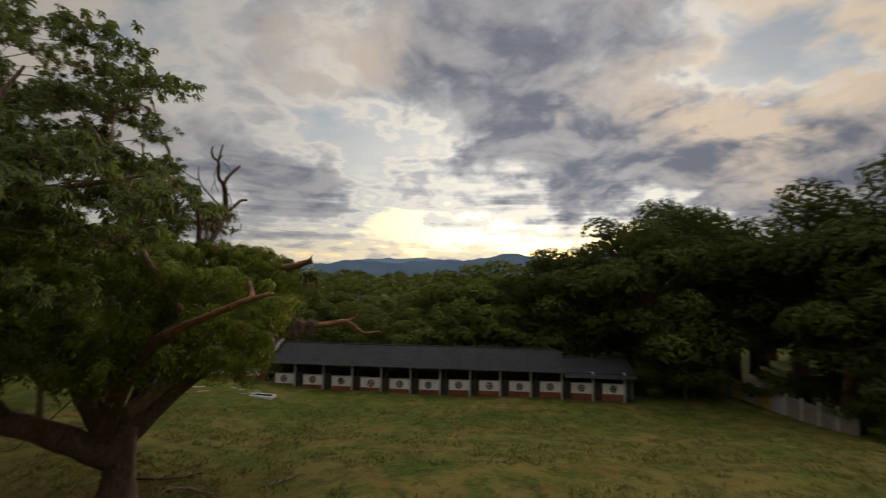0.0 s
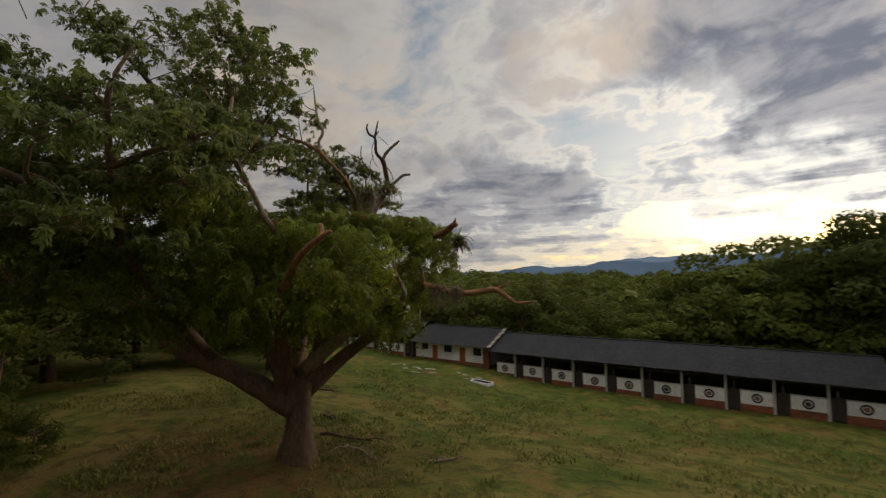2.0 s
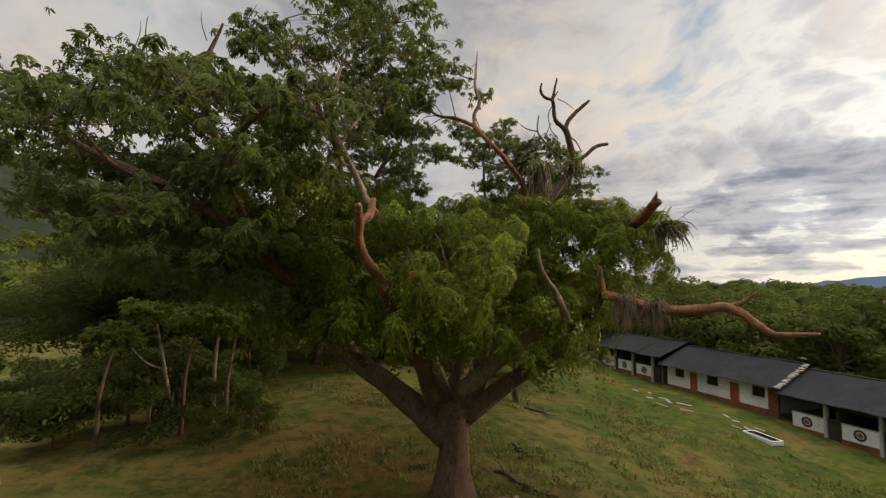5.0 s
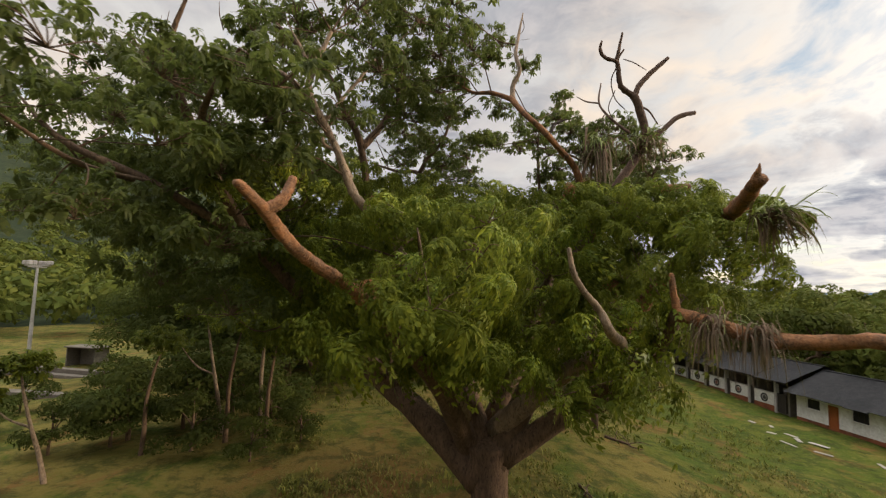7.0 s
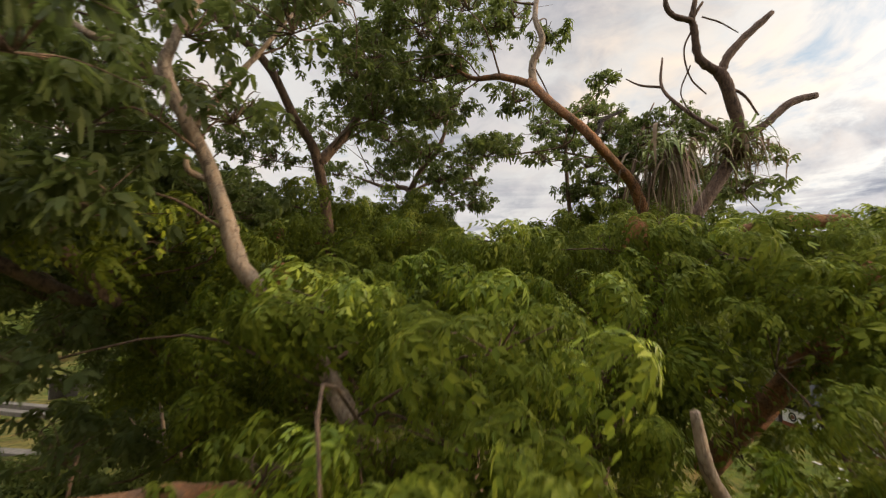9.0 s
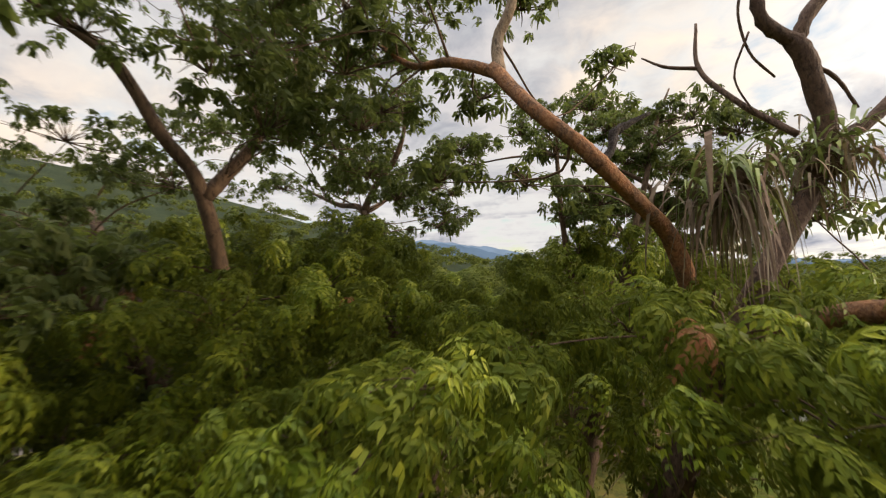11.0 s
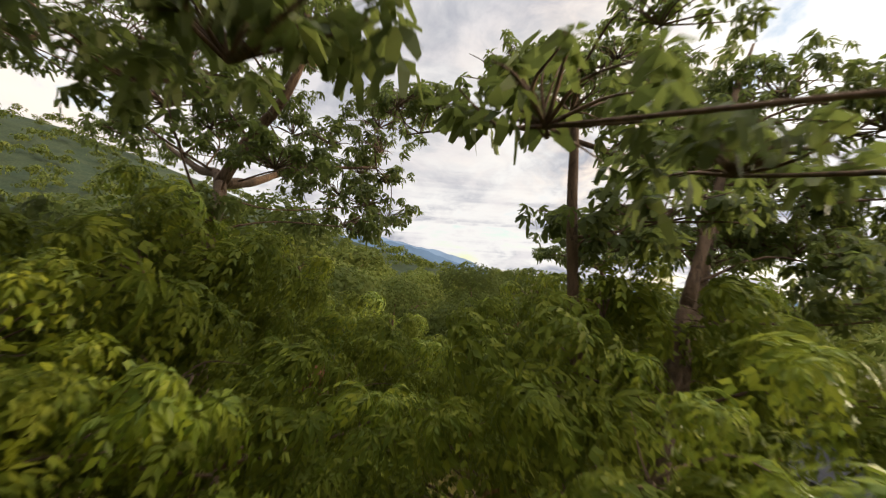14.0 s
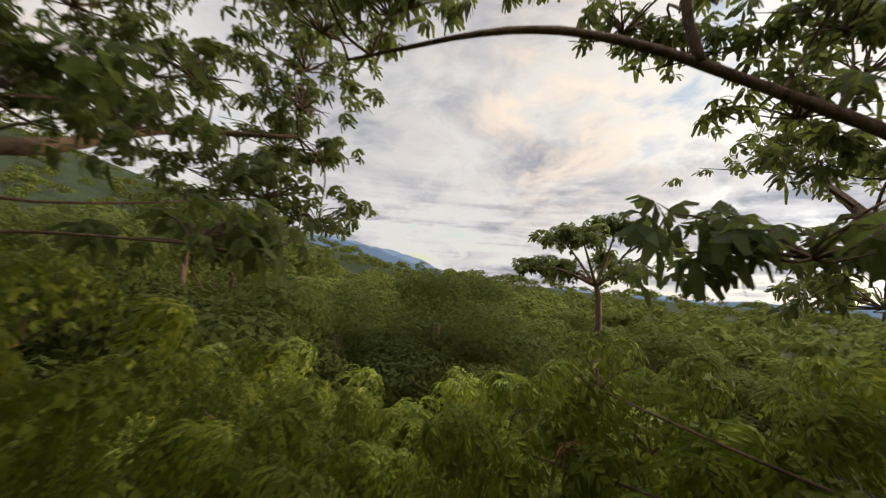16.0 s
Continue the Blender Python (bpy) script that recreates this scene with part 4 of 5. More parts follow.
# bare twigs that stand over the crown
big.limb([(-15.35, 7.55, 15.44), (-15.55, 7.39, 16.56), (-15.7, 7.39, 17.34)], [0.022, 0.018, 0.009], DEADWOOD, "dead_twig", "", 6, 0.15)
big.limb([(-15.56, 7.04, 15.73), (-15.4, 7.24, 16.45), (-15.58, 7.21, 17.07)], [0.016, 0.013, 0.006], DEADWOOD, "dead_twig", "", 6, 0.15)
big.limb([(-14.96, 9.4, 16.51), (-15.1, 9.21, 17.13), (-15.19, 9.14, 17.67)], [0.02, 0.016, 0.008], DEADWOOD, "dead_twig", "", 6, 0.15)
big.limb([(-14.56, 10.28, 16.39), (-14.4, 10.7, 17.26), (-14.39, 11.04, 18.06)], [0.024, 0.019, 0.010], DEADWOOD, "dead_twig", "", 6, 0.15)

lower, upper, brighter, dried = Heap(), Heap(), Heap(), Heap()


def bowl(rows, heap=lower, template=FEATHER, dense=25, ends=17, gap=0.21, size=(0.62, 1.12)):
    """Leaf masses from rows of x, y, z, radius and half height; those deep below the top are coarser."""
    for x, y, z, r, h in rows:
        if template is FEATHER:
            deep = z < 7.4
            big.dome((x, y, z), r, h, heap, brighter, int(dense * r * r * (0.6 if deep else 1)), (size[0] * 1.3, size[1] * 1.4) if deep else size)
        else:
            big.mass((x, y, z), r, h, heap, template, int(0.66 * dense * r * r), ends=ends, gap=gap, tilt=0.4, size=size)


# the lower bowl of dense, drooping foliage, side by side
bowl([(-9.2, 15.9, 8.9, 2.3, 1.1), (-7.4, 16.4, 8.0, 1.5, 0.9), (-10.6, 14.6, 8.6, 2.0, 1.1), (-12.4, 13.4, 9.0, 2.2, 1.3), (-9.2, 16.4, 7.0, 2.0, 1.2), (-10.8, 15.2, 6.7, 2.0, 1.1),
      (-12.2, 14.0, 6.8, 2.0, 1.2), (-5.7, 15.2, 7.5, 1.3, 0.9), (-6.8, 15.0, 7.1, 1.7, 1.0), (-8.4, 17.2, 6.2, 1.7, 1.0), (-11.2, 12.2, 10.2, 1.6, 0.8), (-13.8, 12.4, 7.6, 2.2, 1.3),
      (-14.6, 11.2, 9.6, 2.2, 1.2), (-13.4, 14.8, 10.6, 2.0, 0.9), (-12.0, 16.8, 5.6, 1.3, 0.6), (-10.3, 18.2, 5.7, 1.6, 0.9)])
bowl([(-9.0, 20.8, 9.7, 1.7, 0.9), (-9.2, 22.6, 9.9, 1.9, 1.0), (-8.9, 24.2, 9.6, 1.7, 1.1), (-8.2, 20.8, 8.6, 1.8, 1.2), (-8.9, 18.7, 8.3, 1.6, 1.2), (-8.8, 20.8, 7.2, 1.7, 1.1),
      (-10.2, 21.0, 5.6, 1.5, 0.8), (-10.6, 17.6, 9.3, 2.1, 1.0), (-12.4, 16.4, 9.2, 2.2, 1.0), (-12.4, 20.0, 9.0, 2.0, 1.0), (-7.8, 22.2, 8.8, 1.7, 1.1), (-8.2, 23.6, 8.2, 1.6, 1.0),
      (-9.6, 18.9, 7.0, 1.7, 1.1), (-11.4, 22.6, 8.2, 1.8, 1.1), (-11.4, 18.9, 6.4, 1.6, 0.8), (-8.2, 23.6, 9.5, 1.2, 0.7), (-8.7, 22.0, 10.1, 1.4, 0.6), (-11.8, 21.6, 10.2, 1.2, 0.6)])
bowl([(-14.2, 18.4, 9.2, 2.0, 0.9), (-14.8, 20.6, 9.5, 1.9, 1.0), (-16.4, 18.4, 9.7, 2.1, 1.0), (-16.8, 20.8, 9.6, 2.0, 1.0), (-14.6, 16.0, 10.0, 2.0, 1.1), (-18.4, 19.4, 9.9, 2.1, 1.1),
      (-17.2, 16.4, 10.6, 2.0, 1.1), (-19.4, 17.2, 10.8, 2.0, 1.1), (-15.2, 22.8, 9.6, 1.8, 1.0), (-18.6, 22.4, 9.7, 1.9, 1.0), (-13.4, 22.4, 9.4, 1.7, 0.9), (-20.6, 20.6, 9.9, 2.0, 1.1),
      (-16.0, 14.0, 11.6, 2.0, 0.9), (-17.2, 24.6, 10.0, 2.2, 1.1), (-22.4, 19.6, 10.2, 2.2, 1.1)])
# foliage that hangs low before the trunk
bowl([(-9.4, 15.6, 6.5, 1.2, 0.6), (-8.2, 16.6, 6.2, 1.0, 0.5), (-10.4, 14.4, 6.4, 1.2, 0.6), (-11.8, 13.2, 6.4, 1.3, 0.6), (-13.4, 12.6, 6.3, 1.3, 0.6), (-7.6, 18.4, 5.6, 0.8, 0.6)], dense=22)
# the far side of the bowl
for k in range(17):
    a, r = radians(28 + 5.0 * k), 9.6 + 2.6 * (k % 3)
    bowl([(-14.4 - math.sin(a) * r, 19.4 + math.cos(a) * r, 10.0 - 0.30 * r + 1.1 * math.sin(k * 2.4) + 1.2, 2.0 + 0.5 * math.sin(k * 1.3), 1.5)], dense=17, size=(0.9, 1.6))
bowl([(-5.0, 15.8, 8.3, 0.7, 0.4), (-6.6, 16.4, 9.0, 1.0, 0.4), (-8.0, 15.0, 9.3, 1.1, 0.4), (-7.0, 14.6, 8.0, 0.9, 0.4), (-8.2, 20.4, 9.9, 0.9, 0.4),
      (-9.6, 17.4, 10.2, 1.0, 0.3), (-11.0, 18.2, 10.2, 0.9, 0.3)], lower, FEATHER, 20)
# left-hand lower masses
bowl([(-15.4, 9.6, 9.4, 2.4, 1.3), (-17.6, 7.2, 9.6, 2.4, 1.4), (-16.6, 11.6, 8.2, 2.2, 1.2), (-19.2, 9.6, 10.2, 2.4, 1.3), (-18.4, 12.6, 9.0, 2.4, 1.3), (-15.8, 13.0, 6.2, 1.8, 0.9), (-20.4, 13.6, 9.6, 2.4, 1.2),
      (-19.6, 5.4, 10.4, 2.4, 1.2), (-14.6, 12.0, 11.5, 1.9, 0.9), (-15.8, 9.2, 11.6, 2.2, 1.0), (-17.8, 8.6, 11.8, 2.4, 1.1), (-16.2, 6.4, 11.4, 2.2, 1.1), (-18.6, 4.2, 12.4, 2.4, 1.1), (-12.9, 12.2, 11.4, 1.5, 0.8),
      (-18.4, 14.6, 11.6, 2.0, 1.0), (-21.4, 7.4, 8.0, 2.4, 1.3), (-18.0, 9.8, 7.2, 2.0, 1.1), (-10.6, 10.8, 10.6, 1.7, 0.9), (-12.8, 9.6, 10.8, 1.9, 1.0)], upper, BUNCH, 60, 16, 0.22, (0.75, 1.25))
bowl([(-10.8, 9.6, 12.9, 1.6, 0.9), (-11.6, 10.4, 13.6, 1.3, 0.7), (-12.6, 13.4, 14.6, 0.9, 0.5), (-12.8, 9.8, 12.6, 1.8, 0.9), (-13.2, 7.6, 14.4, 1.9, 0.9), (-11.8, 7.8, 12.2, 1.7, 0.9), (-14.8, 8.0, 14.0, 1.8, 0.9)], upper, BUNCH, 50, 17, 0.19, (0.7, 1.1))
# the sparser upper crown: near, top and far
bowl([(-20.0, 3.6, 14.6, 2.4, 0.9), (-18.2, 5.6, 15.6, 1.8, 0.9), (-16.4, 7.6, 15.4, 2.2, 0.9), (-17.2, 7.4, 13.8, 2.5, 0.8), (-17.0, 10.8, 14.5, 1.6, 0.8), (-17.0, 12.2, 18.0, 1.9, 0.9),
      (-16.0, 14.6, 18.4, 2.2, 0.9), (-15.6, 16.4, 18.0, 1.5, 1.0), (-16.8, 15.4, 16.4, 2.0, 1.0), (-16.2, 17.6, 16.2, 1.7, 0.9), (-15.4, 18.6, 16.9, 1.5, 0.9), (-17.4, 12.8, 13.6, 2.2, 0.9),
      (-17.2, 10.6, 12.6, 2.4, 0.8), (-14.6, 11.2, 16.8, 1.7, 0.9), (-13.6, 15.6, 15.6, 1.4, 0.7)], upper, BUNCH, 38, 20, 0.16, (0.65, 1.05))
bowl([(-20.6, 15.0, 16.0, 1.6, 0.9), (-21.6, 17.4, 15.6, 1.4, 0.9), (-20.8, 18.4, 16.4, 1.4, 0.8), (-21.6, 20.2, 15.5, 1.2, 0.8), (-21.4, 20.2, 14.8, 1.0, 0.6), (-21.9, 19.4, 13.7, 1.1, 0.6),
      (-21.6, 20.6, 13.2, 0.9, 0.5), (-22.6, 16.6, 14.4, 1.3, 0.7), (-23.6, 14.4, 14.8, 1.5, 0.8), (-19.6, 16.4, 15.2, 1.2, 0.6)], upper, BUNCH, 64, 24, 0.16, (0.55, 0.9))
bowl([(-18.6, 22.6, 16.0, 1.0, 0.5), (-17.6, 23.6, 16.0, 1.1, 0.7), (-17.9, 23.6, 14.9, 0.7, 0.4), (-16.9, 24.4, 15.0, 1.0, 0.6), (-16.2, 25.0, 14.9, 1.0, 0.6), (-15.4, 25.2, 14.9, 1.2, 0.8),
      (-14.9, 25.8, 14.3, 1.0, 0.6), (-14.4, 25.6, 14.2, 1.2, 0.7), (-16.6, 25.4, 13.8, 1.1, 0.6), (-18.4, 26.6, 14.4, 1.4, 0.8), 
      (-15.9, 25.2, 12.6, 0.9, 0.5)], upper, BUNCH, 60, 20, 0.17, (0.55, 0.9))
bowl([(-16.3, 21.0, 14.6, 0.7, 0.4), (-15.6, 21.5, 14.4, 0.7, 0.4), (-15.2, 22.8, 14.5, 0.8, 0.45), (-16.6, 23.6, 14.9, 0.9, 0.5), (-15.6, 23.4, 13.7, 0.8, 0.4), (-14.9, 23.8, 14.1, 0.6, 0.3),
      (-15.2, 24.6, 13.4, 0.9, 0.45), (-16.5, 26.2, 14.0, 1.0, 0.5), (-15.5, 23.3, 12.4, 0.7, 0.4), (-15.05, 24.9, 12.5, 1.0, 0.5), (-15.7, 24.6, 12.6, 0.9, 0.5), (-15.8, 24.1, 13.7, 0.9, 0.5), (-14.9, 25.1, 13.2, 0.9, 0.5), (-16.8, 25.4, 12.8, 1.1, 0.6),
      (-14.2, 24.6, 12.2, 0.9, 0.5), (-13.6, 24.6, 11.8, 0.9, 0.5)], upper, BUNCH, 62, 17, 0.17, (0.55, 0.9))
bowl([(-10.9, 17.3, 14.9, 1.2, 0.7), (-12.1, 16.9, 16.2, 1.3, 0.7), 
      (-10.4, 15.6, 15.2, 1.2, 0.6), (-14.6, 19.6, 17.4, 1.2, 0.7), (-15.8, 18.4, 18.2, 1.3, 0.7)], upper, BUNCH, 32, 18, 0.17, (0.6, 1.0))
bowl([(-18.45, 18.1, 13.4, 1.0, 0.55), (-18.75, 19.3, 12.6, 0.85, 0.45), (-18.2, 17.1, 12.4, 1.0, 0.6), (-18.45, 20.0, 14.8, 0.8, 0.45), (-17.9, 22.7, 14.9, 0.6, 0.35), (-14.3, 21.8, 14.5, 0.8, 0.45), (-11.6, 23.9, 11.8, 1.0, 0.6),
      (-19.6, 18.6, 13.6, 1.0, 0.5), (-20.0, 19.8, 13.2, 0.8, 0.4)], upper, BUNCH, 66, 20, 0.18, (0.55, 0.95))
bowl([(-12.7, 17.0, 13.4, 0.8, 0.45), (-13.5, 17.4, 14.0, 0.9, 0.5), (-12.4, 15.6, 14.3, 1.0, 0.6), (-11.7, 15.2, 13.7, 0.8, 0.5), (-11.4, 14.4, 14.8, 1.0, 0.6)], upper, BUNCH, 66, 18, 0.2, (0.55, 0.95))
# masses above the open side, and those that close the crown
bowl([(-10.5, 13.5, 16.6, 1.8, 0.9), (-9.6, 15.0, 15.9, 1.6, 0.8), (-12.0, 14.6, 17.3, 1.9, 0.9), (-11.4, 16.8, 16.6, 1.6, 0.8), (-10.4, 12.4, 14.6, 1.1, 0.6),
      (-12.0, 12.6, 10.9, 1.6, 0.8), (-16.6, 17.0, 13.6, 1.4, 0.7), (-14.0, 13.6, 17.6, 1.8, 0.9), (-18.6, 14.6, 14.8, 1.7, 0.8),
      (-18.2, 16.4, 16.6, 1.6, 0.8), (-19.6, 12.4, 15.4, 1.9, 0.9), (-9.0, 13.4, 15.2, 1.3, 0.6)], upper, BUNCH, 26, 17, 0.18, (0.7, 1.1))
# the dark heart of the crown over the bowl
bowl([(-12.9, 15.6, 13.4, 1.2, 0.7), (-14.2, 16.2, 13.8, 1.5, 0.8), (-14.0, 15.6, 15.2, 1.4, 0.8), (-14.8, 15.0, 14.4, 1.2, 0.7), (-15.4, 16.4, 14.8, 1.3, 0.8), (-13.4, 16.8, 14.6, 1.0, 0.6), (-16.4, 17.4, 14.8, 1.1, 0.6),
      (-15.0, 17.2, 13.2, 0.9, 0.5), (-12.4, 16.6, 15.4, 1.0, 0.6), (-15.6, 15.2, 16.4, 1.3, 0.7), (-14.4, 16.8, 16.4, 1.1, 0.6)], upper, BUNCH, 40, 18, 0.19, (0.6, 1.0))
bowl([(-18.9, 20.7, 15.0, 0.9, 0.5), (-19.9, 20.2, 15.2, 1.1, 0.6), (-20.4, 19.0, 14.5, 0.7, 0.4), (-22.4, 18.2, 15.2, 1.3, 0.7), (-19.0, 17.8, 16.0, 1.2, 0.7), (-22.0, 20.6, 14.2, 0.8, 0.5), (-19.8, 18.8, 16.8, 1.2, 0.6),
      (-23.0, 20.0, 14.6, 1.2, 0.6), (-21.0, 16.6, 14.6, 1.1, 0.5), (-17.2, 24.2, 14.2, 0.8, 0.4), (-16.0, 24.6, 14.2, 0.9, 0.5), (-17.2, 25.4, 15.0, 1.2, 0.7), (-16.4, 23.0, 15.4, 0.8, 0.4)], upper, BUNCH, 58, 22, 0.17, (0.55, 0.9))
bowl([(-16.6, 16.8, 11.3, 1.4, 0.7), (-15.2, 22.6, 11.0, 1.2, 0.6), (-16.2, 24.6, 11.4, 1.4, 0.7), (-14.2, 24.2, 10.8, 1.5, 0.8), (-18.6, 24.6, 10.9, 1.7, 0.8)])
# foliage that hides the feet of the upper limbs
bowl([(-15.4, 17.6, 10.7, 1.2, 0.6), (-14.4, 17.2, 10.5, 1.1, 0.6), (-14.0, 21.8, 10.8, 1.0, 0.6), (-14.2, 22.6, 11.5, 0.9, 0.5), (-14.9, 21.9, 11.6, 0.7, 0.5), (-16.8, 16.9, 11.9, 1.0, 0.5), (-15.6, 21.6, 11.2, 1.0, 0.6),
      (-13.2, 20.8, 10.6, 1.1, 0.5), (-10.2, 20.6, 10.6, 0.8, 0.5), (-9.6, 20.2, 10.4, 0.8, 0.4), (-11.4, 20.4, 10.3, 1.0, 0.5), (-10.9, 22.4, 10.7, 0.9, 0.5), (-13.4, 16.2, 10.6, 1.2, 0.6), (-14.2, 20.4, 10.9, 0.9, 0.5), (-17.9, 22.6, 11.6, 0.7, 0.5), (-18.0, 23.4, 11.0, 1.1, 0.8), (-17.4, 22.6, 10.7, 1.0, 0.6), (-18.7, 22.2, 10.9, 1.0, 0.7)])
# the near side of the crown, between the bowl and the top
bowl([(-7.2, 12.5, 11.5, 1.3, 0.7), (-8.0, 7.5, 10.9, 1.7, 1.0), (-8.6, 11.2, 8.6, 1.2, 0.8), (-10.4, 8.3, 9.5, 1.5, 0.9), (-8.2, 10.2, 11.9, 1.5, 0.9), (-10.0, 12.0, 12.6, 1.3, 0.8), (-8.7, 12.3, 10.4, 1.1, 0.7),
      (-12.2, 11.0, 15.2, 1.4, 0.8), (-12.6, 8.9, 7.8, 1.5, 0.9), (-10.7, 11.2, 7.1, 1.4, 0.8), (-11.5, 10.7, 8.7, 1.3, 0.8), (-8.3, 8.9, 9.0, 1.2, 0.8), (-14.5, 5.4, 13.8, 1.5, 0.8), (-12.4, 5.9, 9.6, 1.7, 1.0),
      (-5.4, 9.9, 10.9, 1.2, 0.8), (-11.6, 5.4, 11.6, 1.5, 0.9), (-7.2, 10.6, 10.2, 1.2, 0.7), (-13.4, 9.2, 9.4, 1.6, 0.9)], upper, BUNCH, 40, 16, 0.2, (0.75, 1.2))
bowl([(-11.6, 26.6, 10.2, 1.5, 0.8), (-10.2, 25.6, 10.4, 1.2, 0.6)])
bowl([(-8.36, 12.50, 12.5, 1.05, 0.6), (-9.05, 12.00, 11.46, 1.15, 0.7), (-9.34, 11.00, 12.3, 1.15, 0.7), (-9.45, 10.98, 10.77, 1.15, 0.7)], upper, BUNCH, 52, 16, 0.2, (0.8, 1.25))
bowl([(-14.9, 21.2, 13.7, 0.9, 0.5), (-14.6, 21.7, 12.2, 0.6, 0.3), (-15.1, 22.2, 12.3, 0.7, 0.35), (-14.3, 21.9, 12.5, 0.9, 0.4), (-16.2, 22.4, 12.7, 0.9, 0.4)], upper, BUNCH, 70, 16, 0.2, (0.6, 0.95))
bowl([(-10.91, 14.65, 16.06, 1.0, 0.65), (-10.51, 12.74, 14.50, 1.0, 0.65), (-9.37, 13.93, 14.64, 1.0, 0.65), (-9.82, 12.82, 13.19, 1.0, 0.65), (-8.68, 14.44, 12.76, 1.0, 0.65), (-9.03, 13.70, 11.68, 1.0, 0.65), (-10.87, 12.08, 12.15, 1.0, 0.65), (-11.90, 14.58, 17.38, 1.0, 0.65)], upper, BUNCH, 28, 16, 0.2, (0.7, 1.1))
bowl([(-12.63, 18.40, 15.71, 0.8, 0.44), (-12.42, 19.56, 15.30, 0.7, 0.39), (-12.69, 18.92, 13.94, 0.8, 0.44), (-12.20, 21.01, 14.35, 0.6, 0.33), (-12.97, 18.19, 12.67, 0.9, 0.50), (-12.68, 19.60, 12.53, 0.7, 0.39), (-12.49, 20.57, 12.38, 0.6, 0.33), (-12.96, 17.21, 14.88, 0.8, 0.44)], upper, BUNCH, 62, 18, 0.19, (0.6, 1.0))
bowl([(-7.55, 20.07, 6.19, 0.85, 0.5), (-7.32, 20.84, 6.87, 0.85, 0.5), (-7.70, 19.79, 5.31, 0.85, 0.5), (-7.18, 21.12, 7.64, 0.85, 0.5), (-7.51, 20.52, 5.61, 0.85, 0.5), (-7.67, 19.29, 6.72, 0.85, 0.5)])
# the bowl rises beside the way, and dark masses close the far end
bowl([(-16.2, 17.1, 11.6, 1.1, 0.7), (-17.6, 17.5, 11.6, 1.3, 0.8), (-15.2, 16.3, 11.0, 1.2, 0.6), (-18.6, 16.6, 12.0, 1.4, 0.8), (-19.8, 18.0, 11.7, 1.4, 0.8), (-14.6, 21.5, 11.5, 0.7, 0.35)])
bowl([(-15.8, 26.2, 13.0, 1.2, 0.7), (-14.8, 26.4, 12.2, 1.2, 0.7), (-17.6, 26.8, 12.6, 1.3, 0.8), (-16.4, 27.2, 11.6, 1.4, 0.8), (-14.0, 26.6, 13.2, 1.1, 0.6)], upper, BUNCH, 56, 18, 0.2, (0.7, 1.1))
crown = lower.out("lower_crown", LEAF, big.thing, "dense drooping feathered green foliage", kind="stuff")
brighter.out("fresh_sprays", LEAF_LIGHT, big.thing, "yellow-green sprays lightened in colour where the crown faces up", kind="stuff")
dried.out("withered_sprays", LEAF_BROWN, big.thing, "withered rust-brown sprays", kind="stuff")
upper.out("upper_crown", LEAF_DARK, big.thing, "sparser dark green leaf tufts against the sky", kind="stuff")
big.twigs.out("twig_work", BARK, big.thing, "fine branching twigs", True, "stuff")


# ---- plants that grow on the limbs ----
def strap_plant(name, centre, radius, count, length, label, seed, dry=0.45, down=0.55, wide=1.0, bias=(0, 0)):
    """A nest of long strap leaves that arch outwards and hang, with dry ones below."""
    rng = np.random.default_rng(seed)
    thing = tagged(new(name), label, "epiphyte")
    thing.location = centre
    green, brown = Heap(), Heap()
    for k in range(count):
        a, out = rng.uniform(0, 2 * math.pi), rng.uniform(0.2, 1.0)
        is_dry = rng.random() < dry
        ln = length * rng.uniform(0.55, 1.15)
        rise = rng.uniform(0.1, 0.8) * (0.3 if is_dry else 1)
        o = np.array([math.cos(a) + bias[0], math.sin(a) + bias[1], 0])
        b = rng.normal(0, 0.28 * radius, 3) * [1, 1, 0.8]
        t = np.linspace(0, 1, 7)
        drop = rng.uniform(0.6, 1.5) * (1.3 if is_dry else 0.8) * (down / 0.55)
        p = b + o * ln * out * (t * (1 - 0.35 * t))[:, None] + np.array([0, 0, 1.0]) * ln * (rise * t - drop * t * t)[:, None]
        w = 0.019 * wide * rng.uniform(0.5, 1.4) * np.array([0.7, 1, 1, 0.95, 0.8, 0.5, 0.08])
        side = np.cross(o, [0, 0, 1.0]) + rng.normal(0, 0.3, 3)
        v = np.concatenate([p - side * w[:, None], p + side * w[:, None]])
        i = np.arange(6)
        (brown if is_dry else green).add(v, np.stack([i, i + 1, i + 8, i + 7], -1))
    core = bmesh.new()
    bmesh.ops.create_icosphere(core, subdivisions=3, radius=radius * 0.26)
    for v in core.verts:
        v.co *= 1 + 0.35 * noise.noise(v.co * 4)
    part("root_ball", core, BARK, thing, "matted dark root ball", True)
    green.out("strap_leaves", STRAP, thing, "green arching strap leaves", kind="stuff")
    brown.out("dry_leaves", STRAP_DRY, thing, "dry brown hanging leaves", kind="stuff")
    return thing


strap_plant("epiphyte", (-10.60, 22.78, 12.35), 0.95, 520, 0.72, "large nest of arching strap leaves on a dead limb", 3, 0.5, 0.3)
strap_plant("epiphyte", (-10.3, 21.05, 12.0), 0.75, 300, 0.9, "hanging strap-leaved plant with dry leaves on a limb", 4, 0.5, 0.5)
strap_plant("epiphyte", (-5.93, 22.15, 9.37), 0.55, 240, 0.95, "tuft of straw-coloured strap leaves on a broken limb end", 5, 0.5, 0.32, 0.9, (0.1, 0.7))
strap_plant("epiphyte", (-6.09, 20.86, 7.21), 0.6, 260, 0.75, "dry hanging strap leaves on a low broken limb", 6, 0.88, 0.5, 0.5)
